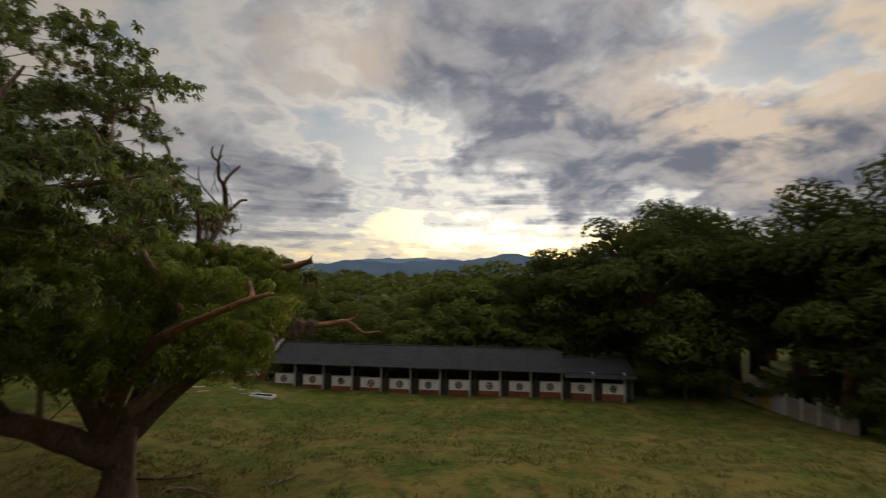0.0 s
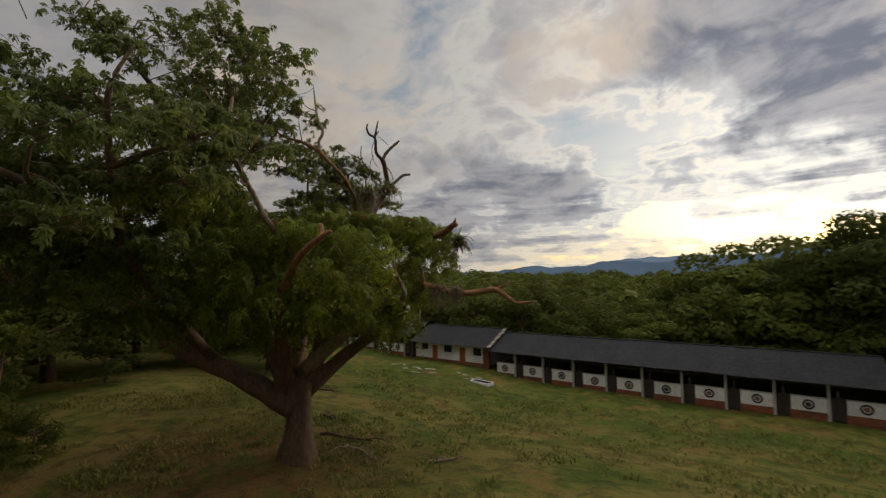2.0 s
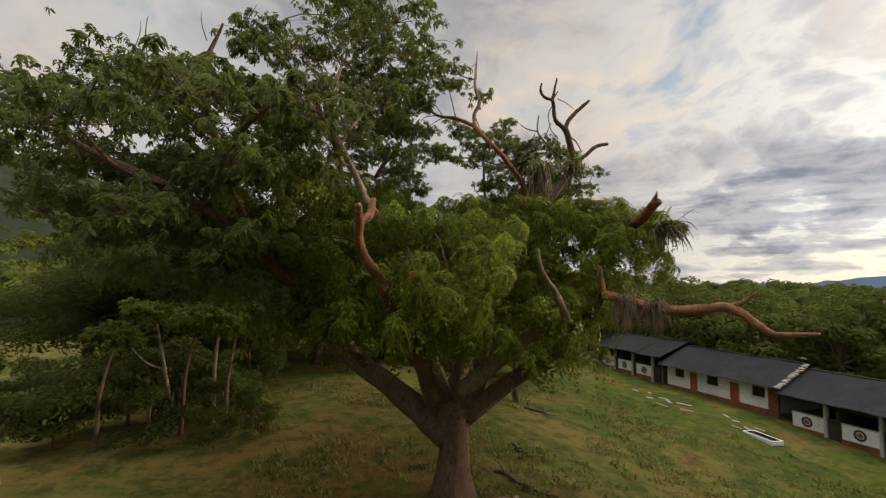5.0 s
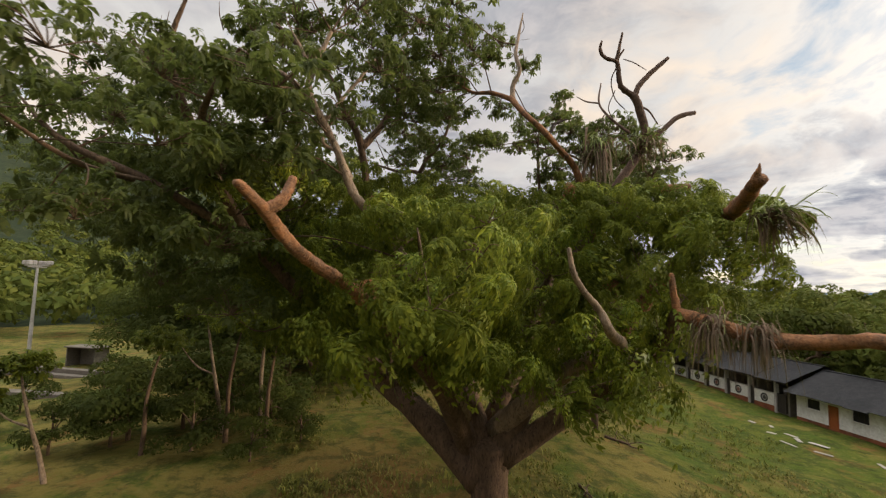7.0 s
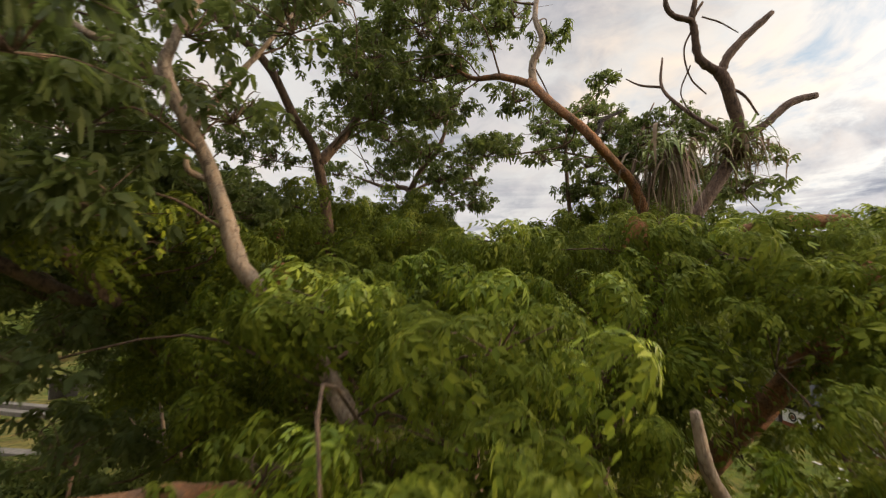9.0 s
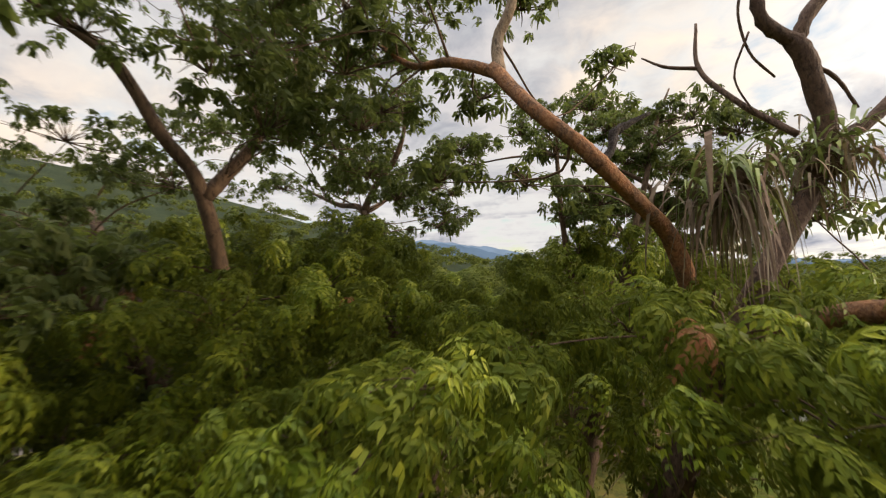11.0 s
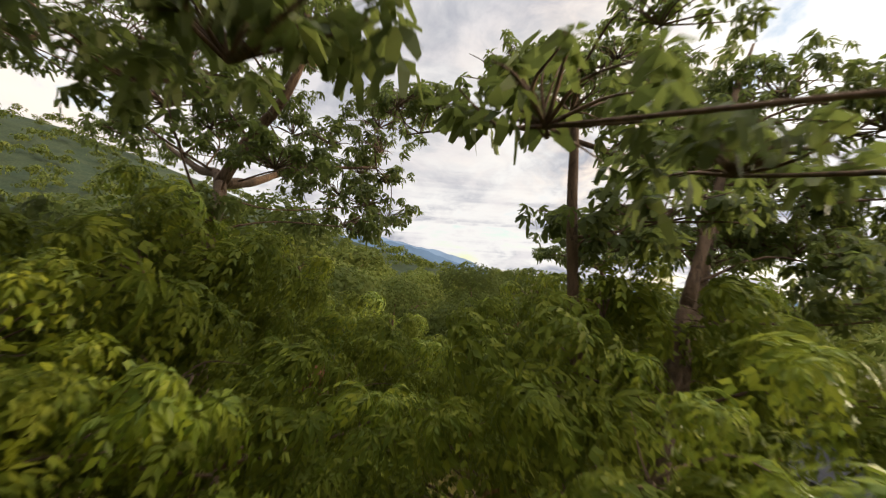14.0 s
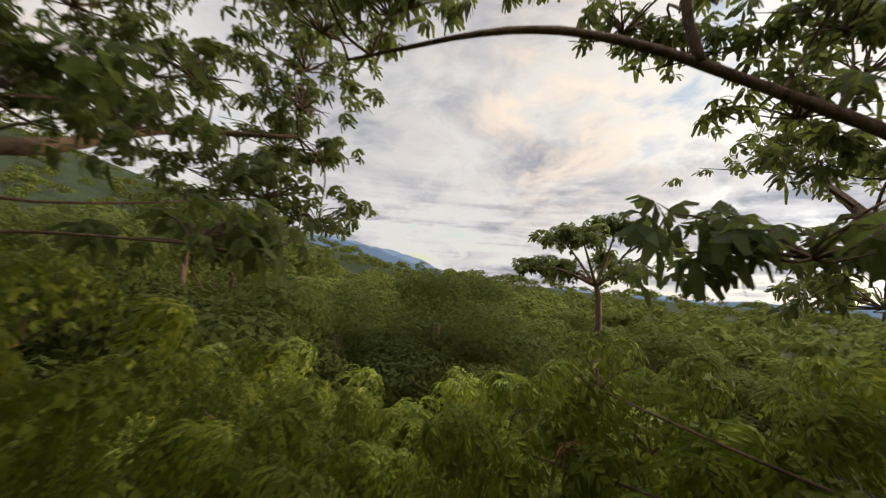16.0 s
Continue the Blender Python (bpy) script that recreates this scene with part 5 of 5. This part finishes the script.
strap_plant("epiphyte", (-5.47, 21.34, 7.08), 0.5, 190, 0.65, "dry hanging strap leaves on a low broken limb", 8, 0.9, 0.5, 0.5)


# ---- other trees and the woods ----
def card_crown(rng, spots, radius, height, cards, size, flat=0.35):
    """Leaf sprays over lobes of a crown."""
    h = []
    n = len(spots)
    which = rng.integers(0, n, cards)
    u = rng.normal(0, 1, (cards, 3))
    u /= np.linalg.norm(u, axis=1)[:, None]
    u[:, 2] = np.where(u[:, 2] < -0.35, -u[:, 2], u[:, 2])
    c = np.array(spots)[which] + u * np.array([radius, radius, height]) * rng.uniform(0.72, 1.05, (cards, 1))
    a = rng.normal(0, 1, (cards, 3))
    n1 = u + rng.normal(0, 0.27, (cards, 3))
    a = np.cross(n1, a)
    a /= np.linalg.norm(a, axis=1)[:, None] + 1e-9
    b = np.cross(n1, a)
    b /= np.linalg.norm(b, axis=1)[:, None] + 1e-9
    s = size * rng.uniform(0.6, 1.3, (cards, 1))
    a, b = a * s, b * s * 0.5
    v = np.stack([c - a, c + b * 0.9 - a * 0.15, c + a, c - b + a * 0.1], 1)
    f = np.arange(cards * 4).reshape(-1, 4)
    return v.reshape(-1, 3), f


def wood_tree(name, label, height, radius, seed, mat, cards=3600, size=0.34, lobes=16, slender=0.05, trunk_mat=None, low=0.35):
    rng = np.random.default_rng(seed)
    thing = tagged(new(name), label, "tree")
    tr = slender * height * 0.5
    top = height * 0.72
    lean = rng.normal(0, 0.05 * height, 2)
    part_np("trunk", *tube([(0, 0, -0.6), (0, 0, height * 0.2), (lean[0] * 0.5, lean[1] * 0.5, height * 0.45), (lean[0], lean[1], top)], [tr * 1.25, tr, tr * 0.75, tr * 0.25], 9, 4, 0.08, seed), trunk_mat or BARK, thing, "", True)
    spots = []
    for k in range(lobes):
        a = 2 * math.pi * k * 0.618 + rng.uniform(-0.3, 0.3)
        r = radius * math.sqrt((k + 0.4) / lobes) * 0.8
        z = height * (low + (1 - low) * 0.86 * (1 - (r / radius) ** 2 * 0.75) * rng.uniform(0.62, 1.0)) * (0.5 if k % 3 == 2 and low < 0.1 else 1)
        spots.append((lean[0] + r * math.cos(a), lean[1] + r * math.sin(a), z))
    for k in range(0, lobes, 2):
        s = spots[k]
        part_np("limb", *tube([(lean[0] * 0.5, lean[1] * 0.5, height * 0.38), ((s[0] + lean[0]) * 0.5, (s[1] + lean[1]) * 0.5, (s[2] + height * 0.4) * 0.5 + 0.3), s], [tr * 0.5, tr * 0.32, tr * 0.1], 6, 4, 0.06, seed + k), trunk_mat or BARK, thing, "", True)
    part_np("crown", *card_crown(rng, spots, radius * 0.36, radius * 0.25, cards, size), mat, thing, "", False, "stuff")
    return thing


def plant(model, places, seed, group=""):
    rng = np.random.default_rng(seed)
    for k, (x, y, s) in enumerate(places):
        m = Matrix.Translation((x, y, float(ground_z(x, y)))) @ Matrix.Rotation(rng.uniform(0, 6.28), 4, "Z") @ Matrix.Diagonal((s * rng.uniform(0.9, 1.15), s * rng.uniform(0.9, 1.15), s, 1))
        if k == 0:
            model.matrix_world = m
            tagged(model, group=group)
        else:
            tagged(copy_thing(model, m), group=group)


def ring_of(rng, n, a0, a1, r0, r1, s0, s1, cx=-2.0, cy=12.0):
    out = []
    for _ in range(n):
        a, r = radians(rng.uniform(a0, a1)), rng.uniform(r0, r1)
        out.append((cx - math.sin(a) * r, cy + math.cos(a) * r, rng.uniform(s0, s1)))
    return out


rw = np.random.default_rng(21)
behind = [(x + rw.uniform(-2, 2), y + rw.uniform(-2, 2), rw.uniform(0.75, 1.05)) for y in (63, 71, 81) for x in range(-60, 40, 8)]
behind += [(6, 67, 1.3), (12, 66, 1.42), (1, 72, 1.25), (17, 68, 1.35), (10, 75, 1.4), (22, 70, 1.3)]
plant(wood_tree("woodland_tree", "bushy olive-green tree in the wood behind the stables", 12.5, 5.6, 31, LEAF_OLIVE, 4800, 0.29, 24, low=0.06), behind[0::2], 1, "woods behind the stables")
plant(wood_tree("woodland_tree", "rounded green tree in the wood behind the stables", 12, 5.2, 32, LEAF_OLIVE, 4800, 0.28, 22, low=0.06), behind[1::2], 2, "woods behind the stables")
right = [(47, 66, 1.1), (54, 74, 1.2), (42, 70, 1.1), (60, 80, 1.1), (20, 60, 1.0), (26, 55, 1.1), (33, 57, 1.3), (41, 50, 1.3), (46, 42, 1.35), (40, 60, 1.25), (50, 54, 1.2), (38, 41, 0.8), (44, 32, 1.1), (52, 36, 1.25), (47, 24, 1.0), (56, 46, 1.2), (28, 66, 1.2), (14, 66, 0.95), (60, 58, 1.2)]
plant(wood_tree("dark_tree", "tall dark shady tree at the edge of the field", 21, 7.0, 33, LEAF_SHADE, 11500, 0.25, 34, low=0.05), right, 3, "dark trees beside the field")
near_west = [(-41, 4, 0.95), (-47, -1, 1.0), (-53, 5, 1.1), (-38, 9, 0.8), (-35, 10, 1.15), (-41, 18, 1.3), (-46, 33, 1.15), (-53, 41, 1.2), (-44, 25.5, 0.95), (-38, 36, 0.95)]
plant(wood_tree("layered_tree", "broad dark layered tree close to the great tree", 14, 6.5, 35, LEAF_SHADE, 24000, 0.15, 30, low=0.08), near_west, 8, "trees west of the field")
west = [(-46, 8, 1.2), (-52, 20, 1.0), (-58, 10, 1.1), (-62, 30, 0.8), (-70, 22, 1.0), (-66, 4, 1.1), (-56, 50, 0.75), (-64, 44, 0.8), (-68, 55, 0.85), (-58, 60, 0.8), (-76, 47, 0.9), (-74, 63, 0.9), (-86, 53, 0.95), (-48, 58, 0.75), (-82, 36, 0.85), (-92, 42, 0.9), (-98, 56, 0.95), (-76, 28, 0.9)]
plant(wood_tree("layered_tree", "broad layered tree west of the field", 14, 6.5, 34, LEAF_OLIVE, 7500, 0.23, 28, low=0.08), west, 4, "trees west of the field")


def far_woods():
    """Crowns of the woods in the distance, as one mesh."""
    rng = np.random.default_rng(5)
    n = 2800
    a = np.radians(np.concatenate([rng.uniform(-70, 135, 1900), rng.uniform(55, 128, n - 1900)]))
    r = 95 * np.exp(rng.uniform(0, 1, n) ** 0.8 * math.log(9.0))
    x, y = -2 - np.sin(a) * r, 12 + np.cos(a) * r
    keep = ~((x > -75) & (x < 36) & (y < 60))
    x, y, r = x[keep], y[keep], r[keep]
    heap = Heap()
    base = [card_crown(rng, [(0, 0, 0.55), (0.5, 0.2, 0.35), (-0.45, 0.3, 0.4), (0.1, -0.5, 0.3)], 0.6, 0.42, 96, 0.18) for _ in range(5)]
    z = ground_z(x, y)
    for k in range(5):
        sel = np.arange(k, len(x), 5)
        v, f = base[k]
        s = rng.uniform(1.7, 2.9, len(sel)) ** 2 * np.interp(r[sel], [90, 400, 900], [0.85, 1.1, 1.7])
        t = turn_z(rng.uniform(0, 6.28, len(sel)))
        p = np.einsum("nij,vj->nvi", t, v) * s[:, None, None] * [1, 1, 1.1] + np.stack([x[sel], y[sel], z[sel] + s * 0.5], -1)[:, None]
        heap.add(p.reshape(-1, 3), (f[None] + (np.arange(len(sel)) * len(v))[:, None, None]).reshape(-1, 4))
    ob = heap.out("far_woods", LEAF_OLIVE, None, "distant woods of olive-green crowns", kind="stuff")
    return tagged(ob, category="woods")


far_woods()


# ---- shrubs, slender trees and the sports ground to the west ----
plant(wood_tree("shrub", "dense dark green shrub beside the field", 4.2, 2.6, 41, LEAF_SHADE, 3000, 0.13, 14, low=0.02),
      [(-24, 4, 1.0), (-27, 8, 1.1), (-28, 1, 0.8), (-31, 5, 1.0), (-25, -3, 0.6), (-22.5, 1.5, 0.6), (-30, -4, 0.6), (-33, 12, 1.2), (-34, -1, 0.7), (-21.4, -2, 0.5), (-27, -8, 0.6), (-37, 6, 1.3), (-36, 20, 0.9), (-24.5, 10.5, 0.7), (-22.0, 7.4, 0.7), (-20.6, 10.2, 0.5), (-25.4, 6.0, 0.9), (-23.2, 3.6, 0.6), (-26.4, 10.6, 0.9), (-22.6, 12.2, 0.5), (28.5, 51.0, 1.5), (26.5, 53.5, 1.6), (39, 27, 1.2), (-46, 44, 0.9), (-54, 40, 1.0), (-33, 60, 1.2), (-24, 62, 1.1), (24, 52, 1.0), (27, 54, 1.2), (30, 52, 1.1), (33, 54, 1.3), (36, 49, 1.0), (41, 46, 1.4), (43, 40, 1.3), (37.5, 40, 0.9), (36.5, 36, 0.9), (45, 52, 1.5), (22.5, 55, 1.2)], 6, "shrubs round the field")


def slender_tree(x, y, height, lean, seed, mat, label, fork=True):
    """A thin bare-stemmed tree with a small ragged crown."""
    t = Tree("slender_tree", label, seed)
    z = float(ground_z(x, y)) - 0.2
    r = 0.03 + height * 0.012
    top = (x + lean[0], y + lean[1], z + height)
    mid = (x + lean[0] * 0.35 + 0.2, y + lean[1] * 0.35 - 0.1, z + height * 0.5)
    t.limb([(x, y, z), ((x + mid[0]) / 2 - 0.1, (y + mid[1]) / 2, z + height * 0.25), mid, ((mid[0] + top[0]) / 2 + 0.15, (mid[1] + top[1]) / 2, z + height * 0.78), top], [r * 1.3, r, r * 0.85, r * 0.6, r * 0.2], mat, "trunk", "", 8, 0.12)
    heap = Heap()
    if fork:
        end = (mid[0] - lean[1] * 0.5 - 0.9, mid[1] + lean[0] * 0.5 - 1.6, mid[2] + height * 0.28)
        t.limb([mid, ((mid[0] + end[0]) / 2, (mid[1] + end[1]) / 2, mid[2] + height * 0.08), end], [r * 0.6, r * 0.45, r * 0.15], mat, "limb", "", 7, 0.12)
        t.mass(end, height * 0.10, height * 0.06, heap, BUNCH, 40, False, 6)
    t.mass(top, height * 0.20, height * 0.12, heap, BUNCH, 150, False, 9)
    heap.out("crown", LEAF, t.thing, "", False, "stuff")
    t.twigs.out("twig_work", mat, t.thing, "", True, "stuff")


for k, (x, y, h, lean, mat) in enumerate([(-24.2, 8.2, 6.3, (-0.7, -1.3), BARK_PALE), (-21.8, 5.4, 5.2, (-0.6, 0.5), BARK), (-23.0, 8.6, 6.0, (0.3, 0.6), BARK), (-19.2, 3.2, 4.6, (-0.4, -1.4), BARK_PALE), (-24.2, 10.0, 6.5, (0.1, 0.2), BARK_PALE), (-22.0, 10.6, 5.6, (-0.3, 0.4), BARK), (-18.6, 0.2, 4.4, (0.4, -0.8), BARK)]):
    slender_tree(x, y, h, lean, 200 + k * 9, mat, "slender pale-stemmed tree at the field's edge" if mat is BARK_PALE else "slender dark-stemmed tree at the field's edge", k in (0, 3))


def spread_tree(x, y, z, label):
    """A tree with a thin forked stem and a flat, spreading, layered crown that stands over its neighbours."""
    t = Tree("spreading_tree", label, 611)
    g = float(ground_z(x, y)) - 0.3
    t.limb([(x + 0.6, y - 0.3, g), (x + 0.4, y - 0.2, g + 6), (x + 0.2, y, z - 2.6), (x, y, z - 1.0)], [0.24, 0.19, 0.12, 0.09], BARK, "trunk", "", 9, 0.08)
    heap = Heap()
    for k, (a, r, dz) in enumerate([(20, 2.2, 0.3), (75, 1.6, 0.75), (130, 2.4, -0.1), (190, 1.5, 0.6), (240, 2.5, -0.55), (300, 1.7, 0.4), (340, 2.7, -0.75), (50, 0.6, 1.0), (165, 2.9, -0.45), (215, 1.4, -0.7)]):
        c = (x + r * math.cos(radians(a)), y + r * math.sin(radians(a)), z + dz)
        t.limb([(x, y, z - 1.2), (x + 0.5 * (c[0] - x), y + 0.5 * (c[1] - y), z - 0.55 + 0.3 * dz), (c[0], c[1], c[2] - 0.1)], [0.07, 0.05, 0.02], BARK, "limb", "", 7, 0.08)
        t.mass(c, 0.55 + 0.45 * ((k * 5) % 9) / 8, 0.5, heap, BUNCH, 30 + 4 * ((k * 5) % 9), False, 10, 0.34, 0.4, (0.9, 1.5))
    heap.out("crown", LEAF_DARK, t.thing, "", False, "stuff")
    t.twigs.out("twig_work", BARK, t.thing, "", True, "stuff")


spread_tree(-27.2, 31.3, 13.9, "slender tree with a flat spreading crown over the woods")


def light_mast(x, y, height):
    mast = tagged(new("light_mast"), "tall white sports-ground mast with a cluster of floodlights", "light mast")
    mast.location = (x, y, float(ground_z(x, y)))
    part_np("pole", *tube([(0, 0, -0.5), (0, 0, height * 0.5), (0, 0, height)], [0.16, 0.13, 0.09], 10, 2, 0.0, 1), POSTW, mast, "", True)
    part("cross_arm", box(bmesh.new(), -1.1, 1.1, -0.05, 0.05, height - 0.06, height + 0.06, 0.01), POSTW, mast)
    part("cross_arm", box(bmesh.new(), -0.05, 0.05, -0.9, 0.9, height + 0.065, height + 0.16, 0.01), POSTW, mast)
    for a, b in ((-1.0, 0), (-0.45, 0), (0.45, 0), (1.0, 0), (0, -0.85), (0, 0.85)):
        lamp = part("floodlight", box(bmesh.new(), a - 0.2, a + 0.2, b - 0.14, b + 0.14, height + 0.17, height + 0.5, 0.04), POSTW, mast, "pale floodlight head")
        part("glass", box(bmesh.new(), a - 0.16, a + 0.16, b - 0.16, b - 0.143, height + 0.22, height + 0.45), CONCRETE, lamp)


light_mast(-40.5, -9.8, 9.6)


def terrace(x, y, length, yaw, steps, label):
    """Concrete spectator steps."""
    t = tagged(new("terrace"), label, "terrace")
    t.matrix_world = Matrix.Translation((x, y, float(ground_z(x, y)))) @ Matrix.Rotation(radians(yaw), 4, "Z")
    for k in range(steps):
        part("step", box(bmesh.new(), -length / 2, length / 2, k * 0.8, k * 0.8 + 0.79, -1.0, 0.4 * (k + 1), 0.03), OLDSTONE, t)


OLDSTONE = material("stained_concrete", [(0.12, 0.10, 0.078), (0.17, 0.145, 0.115), (0.065, 0.056, 0.045)], 0.9, 0.95, 0.5, 8)
terrace(-52, -16, 26, 65, 2, "weathered concrete spectator steps with stained edges")
terrace(-35, -6, 16, 70, 1, "low concrete retaining steps among the shrubs")


def shelter(x, y, yaw):
    t = tagged(new("team_shelter"), "small open concrete shelter at the sports ground", "shelter")
    t.matrix_world = Matrix.Translation((x, y, float(ground_z(x, y)))) @ Matrix.Rotation(radians(yaw), 4, "Z")
    part("roof", box(bmesh.new(), -2.2, 2.2, -1.0, 1.0, 2.1, 2.25, 0.03), OLDSTONE, t)
    part("back_wall", box(bmesh.new(), -2.0, 2.0, 0.75, 0.9, -0.5, 2.097), OLDSTONE, t)
    for a in (-2.0, 1.85):
        part("side_wall", box(bmesh.new(), a, a + 0.15, -0.8, 0.745, -0.5, 2.097), OLDSTONE, t)


shelter(-58, -14, 65)


# ---- things on the field ----
def trough():
    t = tagged(new("trough"), "white rectangular trough lying on the grass", "trough")
    z = float(ground_z(-17.6, 46.8))
    t.matrix_world = Matrix.Translation((-17.6, 46.8, z)) @ Matrix.Rotation(radians(-14), 4, "Z")
    for x0, x1, y0, y1 in ((-1.25, 1.25, -0.5, -0.38), (-1.25, 1.25, 0.38, 0.5), (-1.25, -1.13, -0.377, 0.377), (1.13, 1.25, -0.377, 0.377)):
        part("rim", box(bmesh.new(), x0, x1, y0, y1, -0.1, 0.24, 0.03), WHITE, t)
    # Thin black sheets along the inner faces of the rim.
    for x0, x1, y0, y1 in ((-1.126, 1.126, -0.376, -0.370), (-1.126, 1.126, 0.370, 0.376), (-1.126, -1.120, -0.368, 0.368), (1.120, 1.126, -0.368, 0.368)):
        part("lining", box(bmesh.new(), x0, x1, y0, y1, 0.062, 0.215), MARK, t, "dark inner lining")
    part("bottom", box(bmesh.new(), -1.12, 1.12, -0.376, 0.376, -0.1, 0.06), MARK, t, "dark bottom")


trough()
PLANKW = material("grey_plank", [(0.34, 0.31, 0.26), (0.26, 0.23, 0.19), (0.42, 0.39, 0.34)], 2.0, 0.9, 0.3, 14, spread=0.25)
rp = np.random.default_rng(12)
board = tagged(new("board"), "loose weathered board on the grass", "board", "boards beside the trough")
part("plank", box(bmesh.new(), -0.9, 0.9, -0.09, 0.09, 0.0, 0.04, 0.008), PLANKW, board)
spots = [(-19.0, 47.6), (-19.6, 47.0), (-20.4, 48.2), (-21.6, 48.9), (-18.8, 48.6), (-25.2, 48.4), (-26.4, 48.0), (-27.4, 48.6), (-28.2, 47.6), (-29.4, 49.0), (-30.6, 48.4), (-24.0, 47.2), (-26.0, 46.6)]
for k, (x, y) in enumerate(spots):
    m = Matrix.Translation((x, y, float(ground_z(x, y)) + 0.03)) @ Matrix.Rotation(rp.uniform(-0.7, 0.5), 4, "Z") @ Matrix.Rotation(rp.normal(0, 0.04), 4, "Y") @ Matrix.Diagonal((rp.uniform(0.5, 1.2), rp.uniform(0.7, 2.0), 1, 1))
    if k == 0:
        board.matrix_world = m
    else:
        copy_thing(board, m)


def fallen_branch(x, y, length, yaw, seed, mat, label):
    t = Tree("fallen_branch", label, seed)
    tagged(t.thing, category="branch")
    rng = np.random.default_rng(seed)
    a = radians(yaw)
    o = np.array([math.cos(a), math.sin(a)])
    pts = []
    for s in np.linspace(0, 1, 5):
        q = np.array([x, y]) + o * length * s + rng.normal(0, 0.06 * length, 2)
        pts.append((q[0], q[1], float(ground_z(*q)) + 0.05 + 0.12 * s))
    t.limb(pts, [0.09, 0.075, 0.06, 0.045, 0.015], mat, "stem", "", 7, 0.15)
    for k in (1, 2, 3):
        b = np.array(pts[k])
        e = b + np.array([rng.normal(0, 0.3) * length, rng.normal(0, 0.3) * length, 0])
        e[2] = float(ground_z(e[0], e[1])) + rng.uniform(0.1, 0.5)
        t.limb([b, (b + e) / 2 + [0, 0, 0.15], e], [0.035, 0.025, 0.008], mat, "side_branch", "", 5, 0.15)


fallen_branch(-14.0, 21.6, 3.2, 15, 301, DEADWOOD, "dead branch lying in the grass by the trunk")
fallen_branch(-11.6, 21.0, 2.6, -25, 302, BARK_PALE, "bleached branch lying in the grass by the trunk")
fallen_branch(-24.6, 30.6, 2.4, 30, 303, DEADWOOD, "dark log lying on the field")
fallen_branch(-7.2, 21.6, 1.5, 50, 304, BARK_PALE, "short bleached stick on the grass")
fallen_branch(-17.5, 24.5, 2.8, -10, 305, DEADWOOD, "dead branch lying on the field")


def panel_fence():
    """The painted boundary wall by the dark trees."""
    wall = tagged(new("boundary_wall"), "weathered boundary wall with yellow and grey painted panels", "wall")
    cols = [YELLOW, POSTW, YELLOW, POSTW, CONCRETE, CONCRETE, CONCRETE, CONCRETE]
    a, b = np.array([35.4, 53.0]), np.array([36.2, 38.0])
    for k in range(8):
        p, q = a + (b - a) * k / 8, a + (b - a) * (k + 0.92) / 8
        c, d = (p + q) / 2, q - p
        ob = part("panel", box(bmesh.new(), -np.linalg.norm(d) / 2, np.linalg.norm(d) / 2, -0.07, 0.07, -0.6, 1.9 - 0.06 * (k % 2), 0.02), cols[k], wall)
        ob.matrix_world = Matrix.Translation((c[0], c[1], float(ground_z(*c)))) @ Matrix.Rotation(math.atan2(d[1], d[0]), 4, "Z")
        po = part("post", box(bmesh.new(), -0.1, 0.1, -0.1, 0.1, -0.6, 2.15, 0.02), POSTW, wall)
        po.matrix_world = Matrix.Translation((*(p - d / np.linalg.norm(d) * 0.11), float(ground_z(*p))))


YELLOW = material("yellow_paint", [(0.40, 0.26, 0.04), (0.48, 0.33, 0.07), (0.28, 0.18, 0.04)], 1.2, 0.85, 0.2, 10)
panel_fence()


def grass():
    """Tufts over the field where it lies nearest."""
    rng = np.random.default_rng(77)
    h = Heap()
    for _ in range(7):
        a = rng.uniform(0, 6.28)
        o = np.array([math.cos(a), math.sin(a), 0])
        b = rng.normal(0, 0.10, 3) * [1, 1, 0]
        ln = rng.uniform(0.06, 0.15)
        s = np.cross(o, [0, 0, 1]) * 0.018
        m, t = b + o * ln * 0.25 + [0, 0, ln * 0.7], b + o * ln * 0.75 + [0, 0, ln]
        h.add([b - s, b + s, m + s, m - s, t + s * 0.2, t - s * 0.2], [[0, 1, 2, 3], [3, 2, 4, 5]])
    tuft = (np.concatenate(h.v), np.concatenate(h.f))
    n = 12000
    x, y = rng.uniform(-34, 33, n), 12 + 34 * rng.uniform(0, 1, n) ** 1.3
    keep = np.array([noise.noise((a * 0.16, b * 0.16, 3)) + noise.noise((a * 0.9, b * 0.9, 8)) * 0.6 > -0.15 + 0.3 * rng.random() for a, b in zip(x, y)])
    x, y = x[keep], y[keep]
    z = ground_z(x, y) - 0.01
    v, f = scatter(tuft, np.stack([x, y, z], -1), rng, (0.6, 2.2), 0.15)
    ob = part_np("grass_tufts", v, f, GRASS_BLADE, None, "uneven tufts of green and straw-coloured grass", kind="stuff")
    tagged(ob, category="grass")


GRASS_BLADE = material("grass_blade", [(0.15, 0.165, 0.024), (0.24, 0.19, 0.055), (0.12, 0.14, 0.022)], 0.22, 0.8, spread=0.35, through_light=0.25, island=True)
grass()
